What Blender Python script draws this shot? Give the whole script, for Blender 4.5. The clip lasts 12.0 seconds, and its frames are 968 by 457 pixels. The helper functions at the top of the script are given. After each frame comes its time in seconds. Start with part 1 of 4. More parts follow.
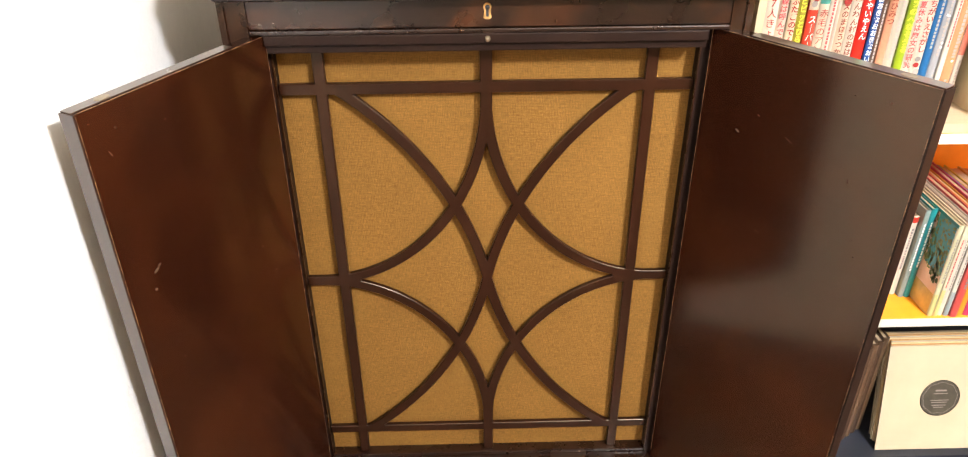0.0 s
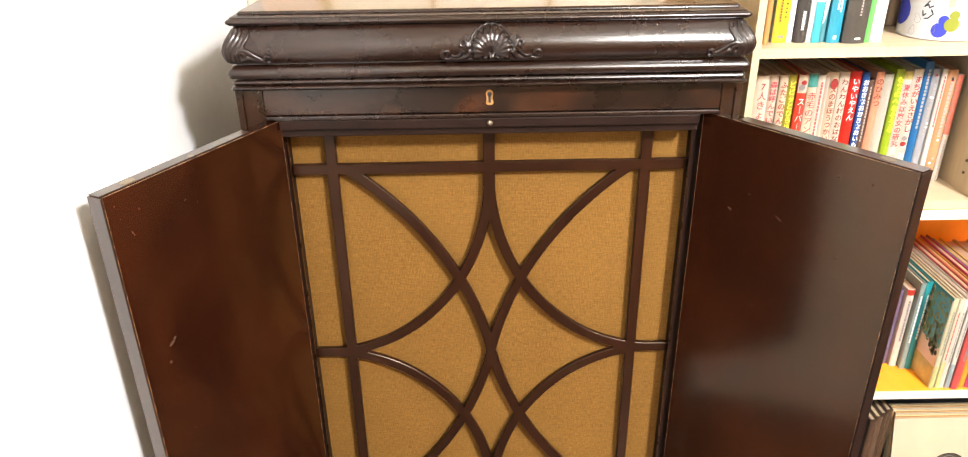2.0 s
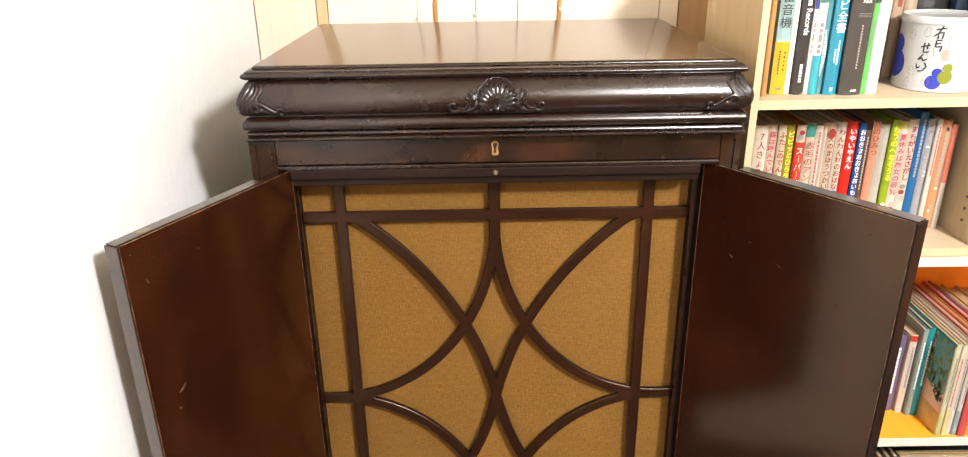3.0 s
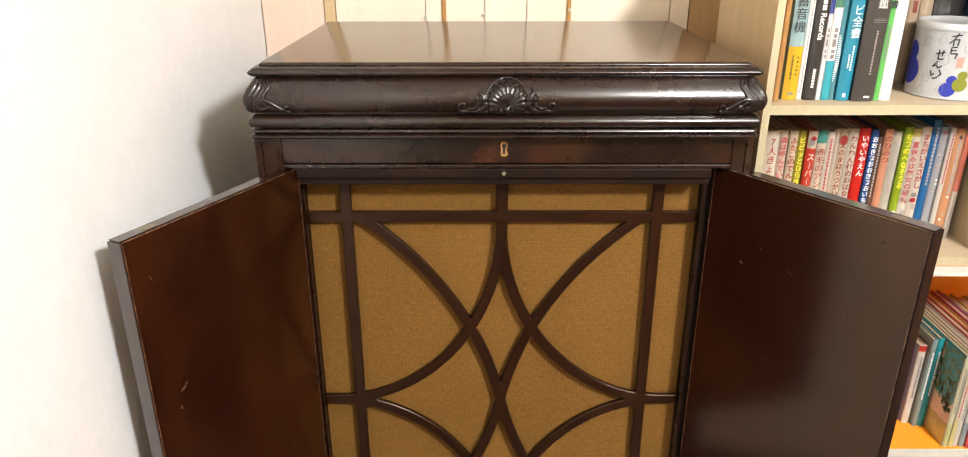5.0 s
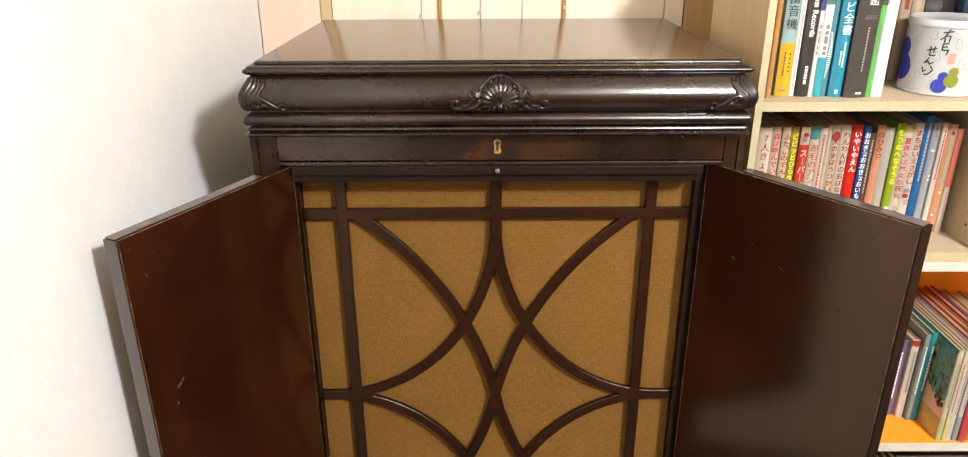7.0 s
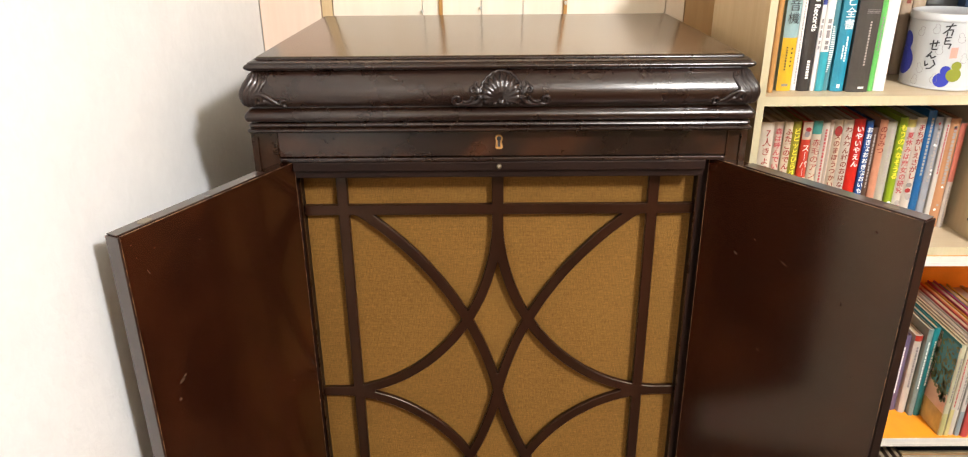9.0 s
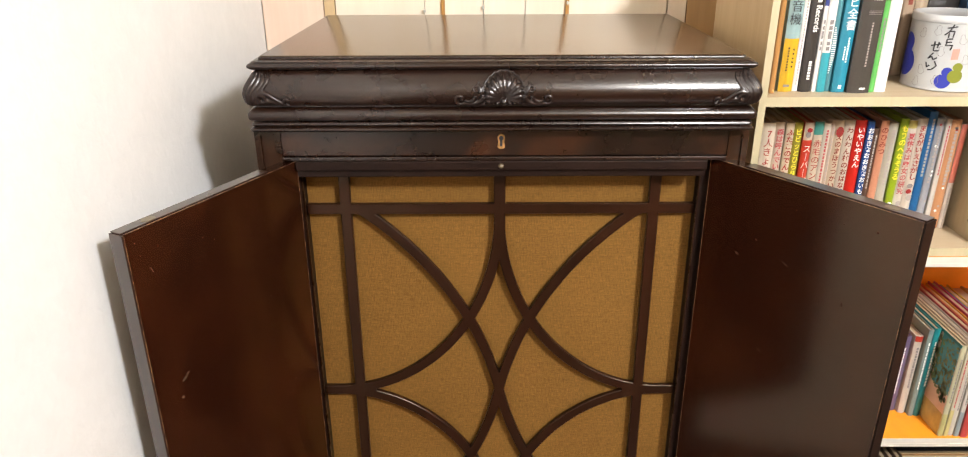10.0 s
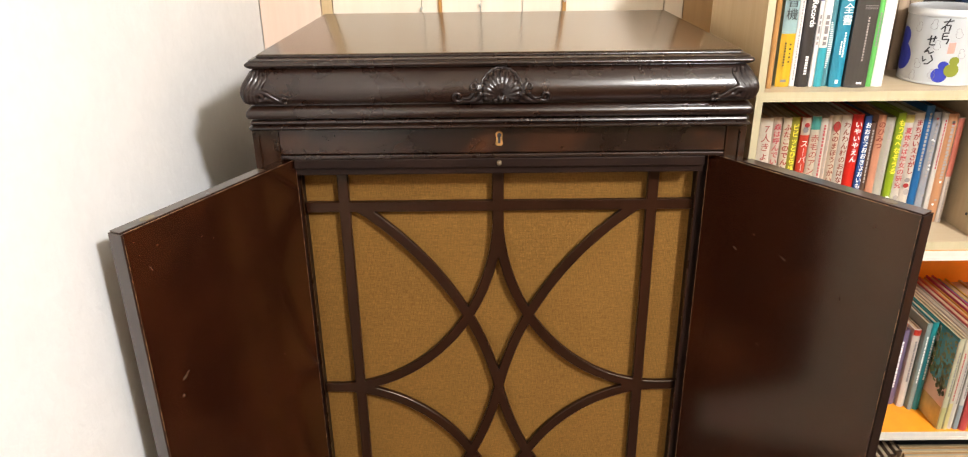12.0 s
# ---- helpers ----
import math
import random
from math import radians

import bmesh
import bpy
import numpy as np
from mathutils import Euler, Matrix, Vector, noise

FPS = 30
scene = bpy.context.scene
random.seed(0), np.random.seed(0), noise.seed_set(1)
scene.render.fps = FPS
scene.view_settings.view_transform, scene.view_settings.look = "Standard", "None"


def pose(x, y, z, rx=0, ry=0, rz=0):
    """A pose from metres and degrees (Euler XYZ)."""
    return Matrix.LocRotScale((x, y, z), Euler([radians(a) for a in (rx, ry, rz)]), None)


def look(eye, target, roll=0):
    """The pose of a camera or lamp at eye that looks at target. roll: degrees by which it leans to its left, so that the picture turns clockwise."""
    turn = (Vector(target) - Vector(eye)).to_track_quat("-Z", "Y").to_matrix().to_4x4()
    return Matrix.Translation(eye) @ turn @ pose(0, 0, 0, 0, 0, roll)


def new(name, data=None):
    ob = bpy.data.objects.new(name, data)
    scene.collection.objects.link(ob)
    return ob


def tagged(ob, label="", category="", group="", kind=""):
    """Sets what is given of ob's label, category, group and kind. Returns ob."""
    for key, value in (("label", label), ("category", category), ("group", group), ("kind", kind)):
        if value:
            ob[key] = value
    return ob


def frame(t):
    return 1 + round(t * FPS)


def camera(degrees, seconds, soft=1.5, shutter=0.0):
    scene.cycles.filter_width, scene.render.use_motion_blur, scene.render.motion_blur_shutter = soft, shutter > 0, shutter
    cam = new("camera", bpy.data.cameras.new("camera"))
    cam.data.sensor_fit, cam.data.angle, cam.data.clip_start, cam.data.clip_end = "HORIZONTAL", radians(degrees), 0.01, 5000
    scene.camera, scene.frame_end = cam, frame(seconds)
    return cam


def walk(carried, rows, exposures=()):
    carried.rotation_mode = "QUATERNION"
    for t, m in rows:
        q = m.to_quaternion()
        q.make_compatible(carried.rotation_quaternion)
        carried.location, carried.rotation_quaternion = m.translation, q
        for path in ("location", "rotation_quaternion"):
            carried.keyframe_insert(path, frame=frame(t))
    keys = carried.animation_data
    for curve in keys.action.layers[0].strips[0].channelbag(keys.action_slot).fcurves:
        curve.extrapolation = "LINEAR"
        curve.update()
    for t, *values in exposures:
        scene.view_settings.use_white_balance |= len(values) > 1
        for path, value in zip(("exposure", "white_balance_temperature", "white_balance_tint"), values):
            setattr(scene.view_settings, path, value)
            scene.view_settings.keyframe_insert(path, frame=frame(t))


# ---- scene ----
cam = camera(65.2, 12.0, soft=1.1)
PATH = [
    (0, (-0.028, -1.088, 1.368), (0.006, 0.629, 0.342), -0.5),
    (0.5, (-0.026, -1.095, 1.371), (0.011, 0.632, 0.363), -0.6),
    (1, (-0.019, -1.1, 1.384), (0.009, 0.648, 0.411), -1.0),
    (1.5, (-0.017, -1.107, 1.392), (0.003, 0.661, 0.457), -1.1),
    (2, (-0.016, -1.121, 1.402), (-0.008, 0.678, 0.529), -0.9),
    (2.5, (-0.018, -1.133, 1.414), (-0.013, 0.699, 0.611), -0.8),
    (3, (-0.017, -1.138, 1.419), (-0.02, 0.707, 0.647), -1.0),
    (5, (-0.027, -1.125, 1.414), (-0.032, 0.721, 0.646), -0.1),
    (5.5, (-0.02, -1.123, 1.416), (-0.03, 0.72, 0.641), -0.5),
    (6, (-0.017, -1.124, 1.416), (-0.028, 0.719, 0.638), -0.6),
    (6.5, (-0.014, -1.128, 1.418), (-0.028, 0.714, 0.64), -0.6),
    (7, (-0.016, -1.133, 1.417), (-0.024, 0.711, 0.641), -0.3),
    (9, (-0.017, -1.133, 1.414), (-0.028, 0.708, 0.632), -0.5),
    (9.5, (-0.019, -1.136, 1.416), (-0.032, 0.704, 0.634), -0.3),
    (10, (-0.02, -1.136, 1.415), (-0.031, 0.704, 0.632), -0.3),
    (10.5, (-0.021, -1.136, 1.415), (-0.033, 0.704, 0.63), -0.3),
    (11, (-0.022, -1.136, 1.415), (-0.03, 0.702, 0.627), -0.5),
    (11.5, (-0.023, -1.138, 1.415), (-0.032, 0.7, 0.627), -0.5),
    (12, (-0.019, -1.139, 1.414), (-0.028, 0.699, 0.627), -0.7),
]
walk(cam, [(t, look(eye, target, roll)) for t, eye, target, roll in PATH], [(0.0, 0.52), (1.0, 0.52), (2.0, 0.56), (2.5, 0.36), (3.2, 0.13), (5.0, -0.21), (12.0, -0.21)])

# ---- light: one round ceiling lamp in a closed room ----
world = bpy.data.worlds.new("room_air")
world.use_nodes = True
world.node_tree.nodes["Background"].inputs[0].default_value = (1.0, 0.95, 0.88, 1)
world.node_tree.nodes["Background"].inputs[1].default_value = 0.05
scene.world = world
scene.view_settings.exposure = 0.0
CEILING = 2.62
LAMP = (1.25, -1.97, 2.42)
lamp_data = bpy.data.lights.new("ceiling_glow", "POINT")
lamp_data.shadow_soft_size, lamp_data.energy, lamp_data.color = 0.12, 402.0, (0.985, 0.988, 1.02)
lamp_ob = new("ceiling_glow", lamp_data)
lamp_ob.location = LAMP


# ---- materials ----
def shader(name, rough=0.5, coat=0.0, coat_rough=0.1, metal=0.0, spec=0.5):
    m = bpy.data.materials.new(name)
    m.use_nodes = True
    b = m.node_tree.nodes["Principled BSDF"]
    b.inputs["Roughness"].default_value = rough
    b.inputs["Metallic"].default_value = metal
    b.inputs["Specular IOR Level"].default_value = spec
    b.inputs["Coat Weight"].default_value = coat
    b.inputs["Coat Roughness"].default_value = coat_rough
    return m, m.node_tree, b


def coords(nt, scale):
    c = nt.nodes.new("ShaderNodeTexCoord")
    mp = nt.nodes.new("ShaderNodeMapping")
    mp.inputs["Scale"].default_value = scale
    nt.links.new(c.outputs["Object"], mp.inputs["Vector"])
    return mp.outputs["Vector"]


def noise_tex(nt, vec, scale, detail=4.0, rough=0.55, distortion=0.0):
    n = nt.nodes.new("ShaderNodeTexNoise")
    n.inputs["Scale"].default_value, n.inputs["Detail"].default_value = scale, detail
    n.inputs["Roughness"].default_value, n.inputs["Distortion"].default_value = rough, distortion
    nt.links.new(vec, n.inputs["Vector"])
    return n.outputs["Fac"]


def ramp(nt, fac, *stops):
    r = nt.nodes.new("ShaderNodeValToRGB")
    while len(r.color_ramp.elements) < len(stops):
        r.color_ramp.elements.new(0.5)
    for e, (p, c) in zip(r.color_ramp.elements, stops):
        e.position, e.color = p, (*c, 1)
    nt.links.new(fac, r.inputs["Fac"])
    return r.outputs["Color"]


def mix(nt, fac, a, b, mode="MIX"):
    m = nt.nodes.new("ShaderNodeMix")
    m.data_type, m.blend_type = "RGBA", mode
    for sock, v in ((m.inputs[0], fac), (m.inputs[6], a), (m.inputs[7], b)):
        if isinstance(v, (int, float)):
            sock.default_value = v
        elif isinstance(v, tuple):
            sock.default_value = (*v, 1)
        else:
            nt.links.new(v, sock)
    return m.outputs[2]


def bump(nt, b, height, strength=0.2, distance=0.001):
    n = nt.nodes.new("ShaderNodeBump")
    n.inputs["Strength"].default_value, n.inputs["Distance"].default_value = strength, distance
    nt.links.new(height, n.inputs["Height"])
    nt.links.new(n.outputs["Normal"], b.inputs["Normal"])
    return n


def grain_wood(name, dark, light, scale, rough=0.4, coat=0.0, coat_rough=0.12, spots=None, spec=0.5, calm=False, varnish=None, relief=0.12, cloud=None):
    """Wood with its grain along the axis whose scale is the smallest."""
    m, nt, b = shader(name, rough, coat, coat_rough, 0.0, spec)
    v = coords(nt, scale)
    fine = noise_tex(nt, v, 9.0, 6.0, 0.65, 0.3)
    broad = noise_tex(nt, coords(nt, tuple(k * 0.18 for k in scale)), 7.0, 3.0, 0.5, 0.6)
    col = ramp(nt, fine, (0.28, dark), (0.72, light))
    col = mix(nt, 0.55, col, ramp(nt, broad, (0.3, dark), (0.75, light)), "MIX")
    if cloud:
        cl = noise_tex(nt, coords(nt, tuple(k * 0.25 if k > 5 else k * 4.0 for k in scale)), 2.2, 3.0, 0.55, 0.8)
        col = mix(nt, ramp(nt, cl, (0.46, (0, 0, 0)), (0.72, (0.85, 0.85, 0.85))), col, cloud)
    if spots:
        sp = noise_tex(nt, coords(nt, (1, 1, 1)), 60.0, 2.0, 0.5)
        col = mix(nt, ramp(nt, sp, (0.70, (0, 0, 0)), (0.76, (0.55, 0.55, 0.55))), col, spots)
    nt.links.new(col, b.inputs["Base Color"])
    if varnish:
        b.inputs["Specular Tint"].default_value = (*varnish, 1)
    wear = noise_tex(nt, coords(nt, (1, 1, 1)), 16.0, 5.0, 0.6)
    rr = nt.nodes.new("ShaderNodeMapRange")
    spread = 0.04 if calm else 0.3
    rr.inputs["To Min"].default_value, rr.inputs["To Max"].default_value = rough * (1 - spread), rough * (1 + spread)
    nt.links.new(wear, rr.inputs["Value"])
    nt.links.new(rr.outputs[0], b.inputs["Roughness"])
    pores = noise_tex(nt, coords(nt, tuple(k * 2.2 for k in scale)), 14.0, 4.0, 0.7)
    bump(nt, b, fine if calm else mix(nt, 0.5, fine, pores), 0.015 if calm else relief, 0.0004)
    return m


def painted(name, colour, rough=0.5, coat=0.0, vary=0.06, scale=30.0, bump_by=0.1):
    m, nt, b = shader(name, rough, coat)
    f = noise_tex(nt, coords(nt, (1, 1, 1)), scale, 5.0)
    lo = tuple(c * (1 - vary * 2) for c in colour)
    nt.links.new(ramp(nt, f, (0.3, lo), (0.7, colour)), b.inputs["Base Color"])
    if bump_by:
        bump(nt, b, f, bump_by, 0.0005)
    return m


M_MAHOG = grain_wood("mahogany_upright", (0.0070, 0.0019, 0.0009), (0.0272, 0.0083, 0.0027), (14, 14, 0.9), 0.28, 0.2, 0.14, spec=0.40, varnish=(1.0, 0.86, 0.66))
M_MAHOG_X = grain_wood("mahogany_level", (0.0044, 0.0016, 0.0010), (0.0195, 0.0066, 0.0030), (0.9, 14, 14), 0.28, 0.36, 0.18, spec=0.42, relief=0.9)
M_RAIL = grain_wood("mahogany_rail", (0.0036, 0.0013, 0.0008), (0.0150, 0.0050, 0.0022), (0.9, 14, 14), 0.28, 0.28, 0.18, spec=0.42, relief=0.5, cloud=(0.062, 0.0195, 0.0066))
M_DOOR = grain_wood("mahogany_door", (0.0098, 0.0026, 0.0012), (0.0230, 0.0058, 0.0023), (9, 9, 0.6), 0.14, 0.0, 0.12, (0.05, 0.021, 0.009), spec=0.70, varnish=(1.0, 0.86, 0.66), relief=0.10, cloud=(0.036, 0.0092, 0.0030))
M_EDGE = grain_wood("mahogany_edge", (0.0180, 0.0072, 0.0048), (0.0420, 0.0180, 0.0120), (14, 14, 0.9), 0.3, 0.8, 0.1)
# mahogany with the shade of recesses and head put into its colour
M_SHADE_WOOD = grain_wood("shade_darkened_wood", (0.008, 0.004, 0.003), (0.018, 0.008, 0.005), (14, 14, 0.9), 0.5, 0.08, 0.3, spec=0.1)
M_FRET = grain_wood("fretwork_wood", (0.0095, 0.0028, 0.0013), (0.0235, 0.0070, 0.0030), (16, 16, 1.4), 0.32, 0.0, 0.2, spec=0.32, varnish=(1.0, 0.86, 0.66))
M_CARVE = grain_wood("carved_wood", (0.0060, 0.0030, 0.0024), (0.0180, 0.0078, 0.0054), (20, 20, 20), 0.36, 0.35, 0.2, spec=0.3)
M_TOP = grain_wood("polished_lid_top", (0.0180, 0.0066, 0.0030), (0.0380, 0.0150, 0.0062), (0.7, 12, 12), 0.19, 0.0, 0.12, spec=0.86, calm=True, varnish=(0.96, 0.86, 0.58))
M_WORN, _nt, _b = shader("worn_edge_wood", 0.45, 0.2)
_f = noise_tex(_nt, coords(_nt, (1, 1, 1)), 55.0, 6.0, 0.7)
_nt.links.new(ramp(_nt, _f, (0.46, (0.03, 0.010, 0.005)), (0.60, (0.24, 0.13, 0.055))), _b.inputs["Base Color"])
M_TARNISH = painted("tarnished_brass", (0.16, 0.12, 0.07), 0.4, 0.2, 0.2, 150)
M_SCUFF = painted("scuffed_varnish", (0.085, 0.042, 0.018), 0.6, 0, 0.3, 300)
M_PALE = grain_wood("pale_shelf_wood", (0.4216, 0.3196, 0.1904), (0.5032, 0.4080, 0.2720), (12, 12, 0.7), 0.5)
M_PALE_X = grain_wood("pale_shelf_board", (0.4216, 0.3264, 0.2040), (0.5032, 0.4148, 0.2856), (0.7, 12, 12), 0.5)
M_SIDE = grain_wood("bookcase_side_wood", (0.50, 0.34, 0.17), (0.62, 0.46, 0.26), (10, 10, 0.6), 0.5)
M_VENEER = grain_wood("veneer_edge", (0.40, 0.340, 0.205), (0.48, 0.425, 0.275), (12, 12, 0.7), 0.5)
M_BACK = grain_wood("pale_back_board", (0.76, 0.64, 0.49), (0.86, 0.76, 0.62), (9, 9, 0.5), 0.5)
M_PINK = grain_wood("pinkish_back_board", (0.70, 0.52, 0.40), (0.79, 0.63, 0.51), (9, 9, 0.5), 0.5)
M_POST = grain_wood("brown_plank", (0.34, 0.20, 0.085), (0.48, 0.30, 0.14), (10, 10, 0.6), 0.45)
M_STRIP = grain_wood("amber_batten", (0.36, 0.17, 0.04), (0.52, 0.28, 0.08), (14, 14, 0.8), 0.4, 0.2)
M_ORANGE = painted("orange_board", (0.90, 0.33, 0.02), 0.45)
M_WHITE = painted("white_board_edge", (0.60, 0.57, 0.50), 0.45)
M_BLACK = painted("black_box", (0.016, 0.019, 0.028), 0.45)
M_FLOOR = grain_wood("floor_wood", (0.028, 0.013, 0.006), (0.062, 0.029, 0.013), (0.8, 10, 10), 0.40, 0.12)
# colour of the added unseen walls, set to dim and warm the bounced light
M_FILL_WALL = painted("fill_tint_wall", (0.27, 0.18, 0.09), 0.8, 0, 0.2, 4.0)
# unseen ceiling, yellowed so that its bounce warms the shadows
M_CEIL = painted("ceiling_fill_tint", (0.80, 0.74, 0.62), 0.9)
M_IRON = painted("dark_steel", (0.05, 0.045, 0.04), 0.4)
M_PAPER = painted("browned_book_pages", (0.44, 0.33, 0.21), 0.8, 0, 0.1, 200)
M_INK = painted("black_ink", (0.02, 0.02, 0.022), 0.6, 0, 0, 30, 0)
M_BRASS, _nt, _b = shader("old_brass", 0.45, 0, 0.1, 1.0)
_f = noise_tex(_nt, coords(_nt, (1, 1, 1)), 120.0)
_nt.links.new(ramp(_nt, _f, (0.3, (0.45, 0.26, 0.09)), (0.65, (0.86, 0.53, 0.22))), _b.inputs["Base Color"])

# plaster of the white wall: trowelled relief at two scales
M_PLASTER, _nt, _b = shader("white_plaster", 0.85)
_v = coords(_nt, (1, 1, 1))
_f1, _f2 = noise_tex(_nt, _v, 42.0, 8.0, 0.6, 0.4), noise_tex(_nt, _v, 6.0, 4.0)
_nt.links.new(mix(_nt, 0.5, ramp(_nt, _f1, (0.3, (0.706, 0.704, 0.686)), (0.7, (0.782, 0.780, 0.760))), ramp(_nt, _f2, (0.3, (0.734, 0.732, 0.714)), (0.7, (0.800, 0.798, 0.778)))), _b.inputs["Base Color"])
bump(_nt, _b, _f1, 0.45, 0.003)

# speaker cloth: an even weave of two thread directions, a little soiled
M_CLOTH, _nt, _b = shader("grille_cloth", 0.8)
_b.inputs["Specular IOR Level"].default_value = 0.08
_v = coords(_nt, (1, 1, 1))
_warp = noise_tex(_nt, coords(_nt, (900, 1, 90)), 1.0, 1.0, 0.5)
_weft = noise_tex(_nt, coords(_nt, (90, 1, 900)), 1.0, 1.0, 0.5)
_weave = _nt.nodes.new("ShaderNodeMath")
_weave.operation = "MULTIPLY"
_nt.links.new(_warp, _weave.inputs[0]), _nt.links.new(_weft, _weave.inputs[1])
_rows = []
for _axis, _wild in (("X", 1.6), ("Z", 1.0)):
    _t = _nt.nodes.new("ShaderNodeTexWave")
    _t.wave_type, _t.bands_direction = "BANDS", _axis
    _t.inputs["Scale"].default_value, _t.inputs["Distortion"].default_value = 128.0, _wild
    _t.inputs["Detail"].default_value, _t.inputs["Detail Scale"].default_value = 2.0, 1.2
    _nt.links.new(_v, _t.inputs["Vector"])
    _rows.append(_t.outputs["Fac"])
_knots = _nt.nodes.new("ShaderNodeMath")
_knots.operation = "MULTIPLY"
_nt.links.new(_rows[0], _knots.inputs[0]), _nt.links.new(_rows[1], _knots.inputs[1])
_soil = noise_tex(_nt, _v, 7.0, 5.0, 0.6)
_slub = noise_tex(_nt, coords(_nt, (4, 1, 120)), 3.0, 3.0)
_c = ramp(_nt, _weave.outputs[0], (0.12, (0.080, 0.036, 0.007)), (0.42, (0.226, 0.116, 0.027)))
_c = mix(_nt, 0.25, _c, ramp(_nt, _soil, (0.3, (0.128, 0.062, 0.014)), (0.7, (0.198, 0.101, 0.024))))
_c = mix(_nt, 0.18, _c, ramp(_nt, _slub, (0.35, (0.114, 0.055, 0.013)), (0.65, (0.211, 0.110, 0.027))))
_c = mix(_nt, 0.16, _c, ramp(_nt, _knots.outputs[0], (0.05, (0.092, 0.041, 0.008)), (0.7, (0.299, 0.159, 0.039))))
_nt.links.new(_c, _b.inputs["Base Color"])
bump(_nt, _b, _weave.outputs[0], 0.7, 0.0008)

COVERS = {}


def cover(rgb, rough=0.35, coat=0.25):
    """Printed book cloth or coated paper of one colour, slightly rubbed."""
    key = (rgb, rough)
    if key not in COVERS:
        COVERS[key] = painted("book_cover", (rgb[0] * 0.63, rgb[1] * 0.585, rgb[2] * 0.52), rough, coat, 0.05, 45.0, 0.05)
    return COVERS[key]


# ---- building helpers ----
def part(name, bm, material, parent=None, label="", smooth=False, m=None):
    me = bpy.data.meshes.new(name)
    bmesh.ops.recalc_face_normals(bm, faces=bm.faces)
    bm.to_mesh(me)
    bm.free()
    for mat in material if isinstance(material, (list, tuple)) else (material,):
        me.materials.append(mat)
    if smooth:
        for p in me.polygons:
            p.use_smooth = True
    ob = new(name, me)
    if parent:
        ob.parent = parent
    if m is not None:
        ob.matrix_basis = m
    if label:
        tagged(ob, label)
    return ob


def box(x0, x1, y0, y1, z0, z1, bevel=0.0, bm=None):
    own = bm is None
    bm = bm or bmesh.new()
    made = bmesh.ops.create_cube(bm, size=1.0, matrix=Matrix.LocRotScale(
        ((x0 + x1) / 2, (y0 + y1) / 2, (z0 + z1) / 2), None, (abs(x1 - x0), abs(y1 - y0), abs(z1 - z0))))
    if bevel and own:
        bmesh.ops.bevel(bm, geom=bm.edges[:], offset=bevel, segments=2, affect="EDGES", profile=0.6)
    return bm


def sweep(points, radii, sides=8, squash=1.0, bm=None):
    """A tapered round strand through points that lie in an x-z plane; squash flattens it in y."""
    bm = bm or bmesh.new()
    rings = []
    for i, p in enumerate(points):
        a, b = Vector(points[max(0, i - 1)]), Vector(points[min(len(points) - 1, i + 1)])
        d = (b - a).normalized()
        n = Vector((-d.z, 0, d.x))
        ring = []
        for k in range(sides):
            w = 2 * math.pi * k / sides
            ring.append(bm.verts.new(Vector(p) + n * radii[i] * math.cos(w) + Vector((0, -1, 0)) * radii[i] * squash * math.sin(w)))
        rings.append(ring)
    for r, q in zip(rings, rings[1:]):
        for k in range(sides):
            bm.faces.new((r[k], r[(k + 1) % sides], q[(k + 1) % sides], q[k]))
    bm.faces.new(rings[0]), bm.faces.new(rings[-1][::-1])
    return bm


def bezier(p0, p1, p2, p3, n=28):
    out = []
    for i in range(n + 1):
        t = i / n
        c = ((1 - t) ** 3, 3 * t * (1 - t) ** 2, 3 * t * t * (1 - t), t ** 3)
        out.append(tuple(sum(k * p[j] for k, p in zip(c, (p0, p1, p2, p3))) for j in (0, 1)))
    return out


def thing(name, label, category, group="", at=(0, 0, 0)):
    e = new(name)
    e.empty_display_size = 0.05
    e.location = at
    return tagged(e, label, category, group)


# ---- the room ----
WALL_X, BACK_Y, GROUND = -0.512, 0.57, -0.07
tagged(part("floor", box(WALL_X, 2.8, -3.2, 0.7, GROUND - 0.1, GROUND), M_FLOOR), "dark brown wooden floor boards", "floor", kind="structure")
tagged(part("ceiling", box(WALL_X - 0.1, 2.9, -3.3, 0.8, CEILING, CEILING + 0.1), M_CEIL), "unseen ceiling of the room, tinted to warm the fill light", "ceiling", kind="structure")
tagged(part("wall_west", box(WALL_X - 0.12, WALL_X, -3.3, BACK_Y - 0.002, GROUND, CEILING), M_PLASTER), "white trowelled plaster wall beside the cabinet", "wall", kind="structure")
# south and east walls are unseen, added to close the room and tint its fill
tagged(part("wall_south", box(WALL_X, 2.9, -3.3, -3.2, GROUND, CEILING), M_FILL_WALL), "unseen brownish wall across the room, added to tint the fill light", "wall", kind="structure")
tagged(part("wall_east", box(2.8, 2.9, -3.2, 0.8, GROUND, CEILING), M_FILL_WALL), "unseen brownish side wall, added to tint the fill light", "wall", kind="structure")
wall_north = tagged(part("wall_north", box(WALL_X - 0.12, 2.8, BACK_Y + 0.014, BACK_Y + 0.12, GROUND, CEILING), M_PLASTER), "pale board-lined wall behind the cabinet", "wall", kind="structure")

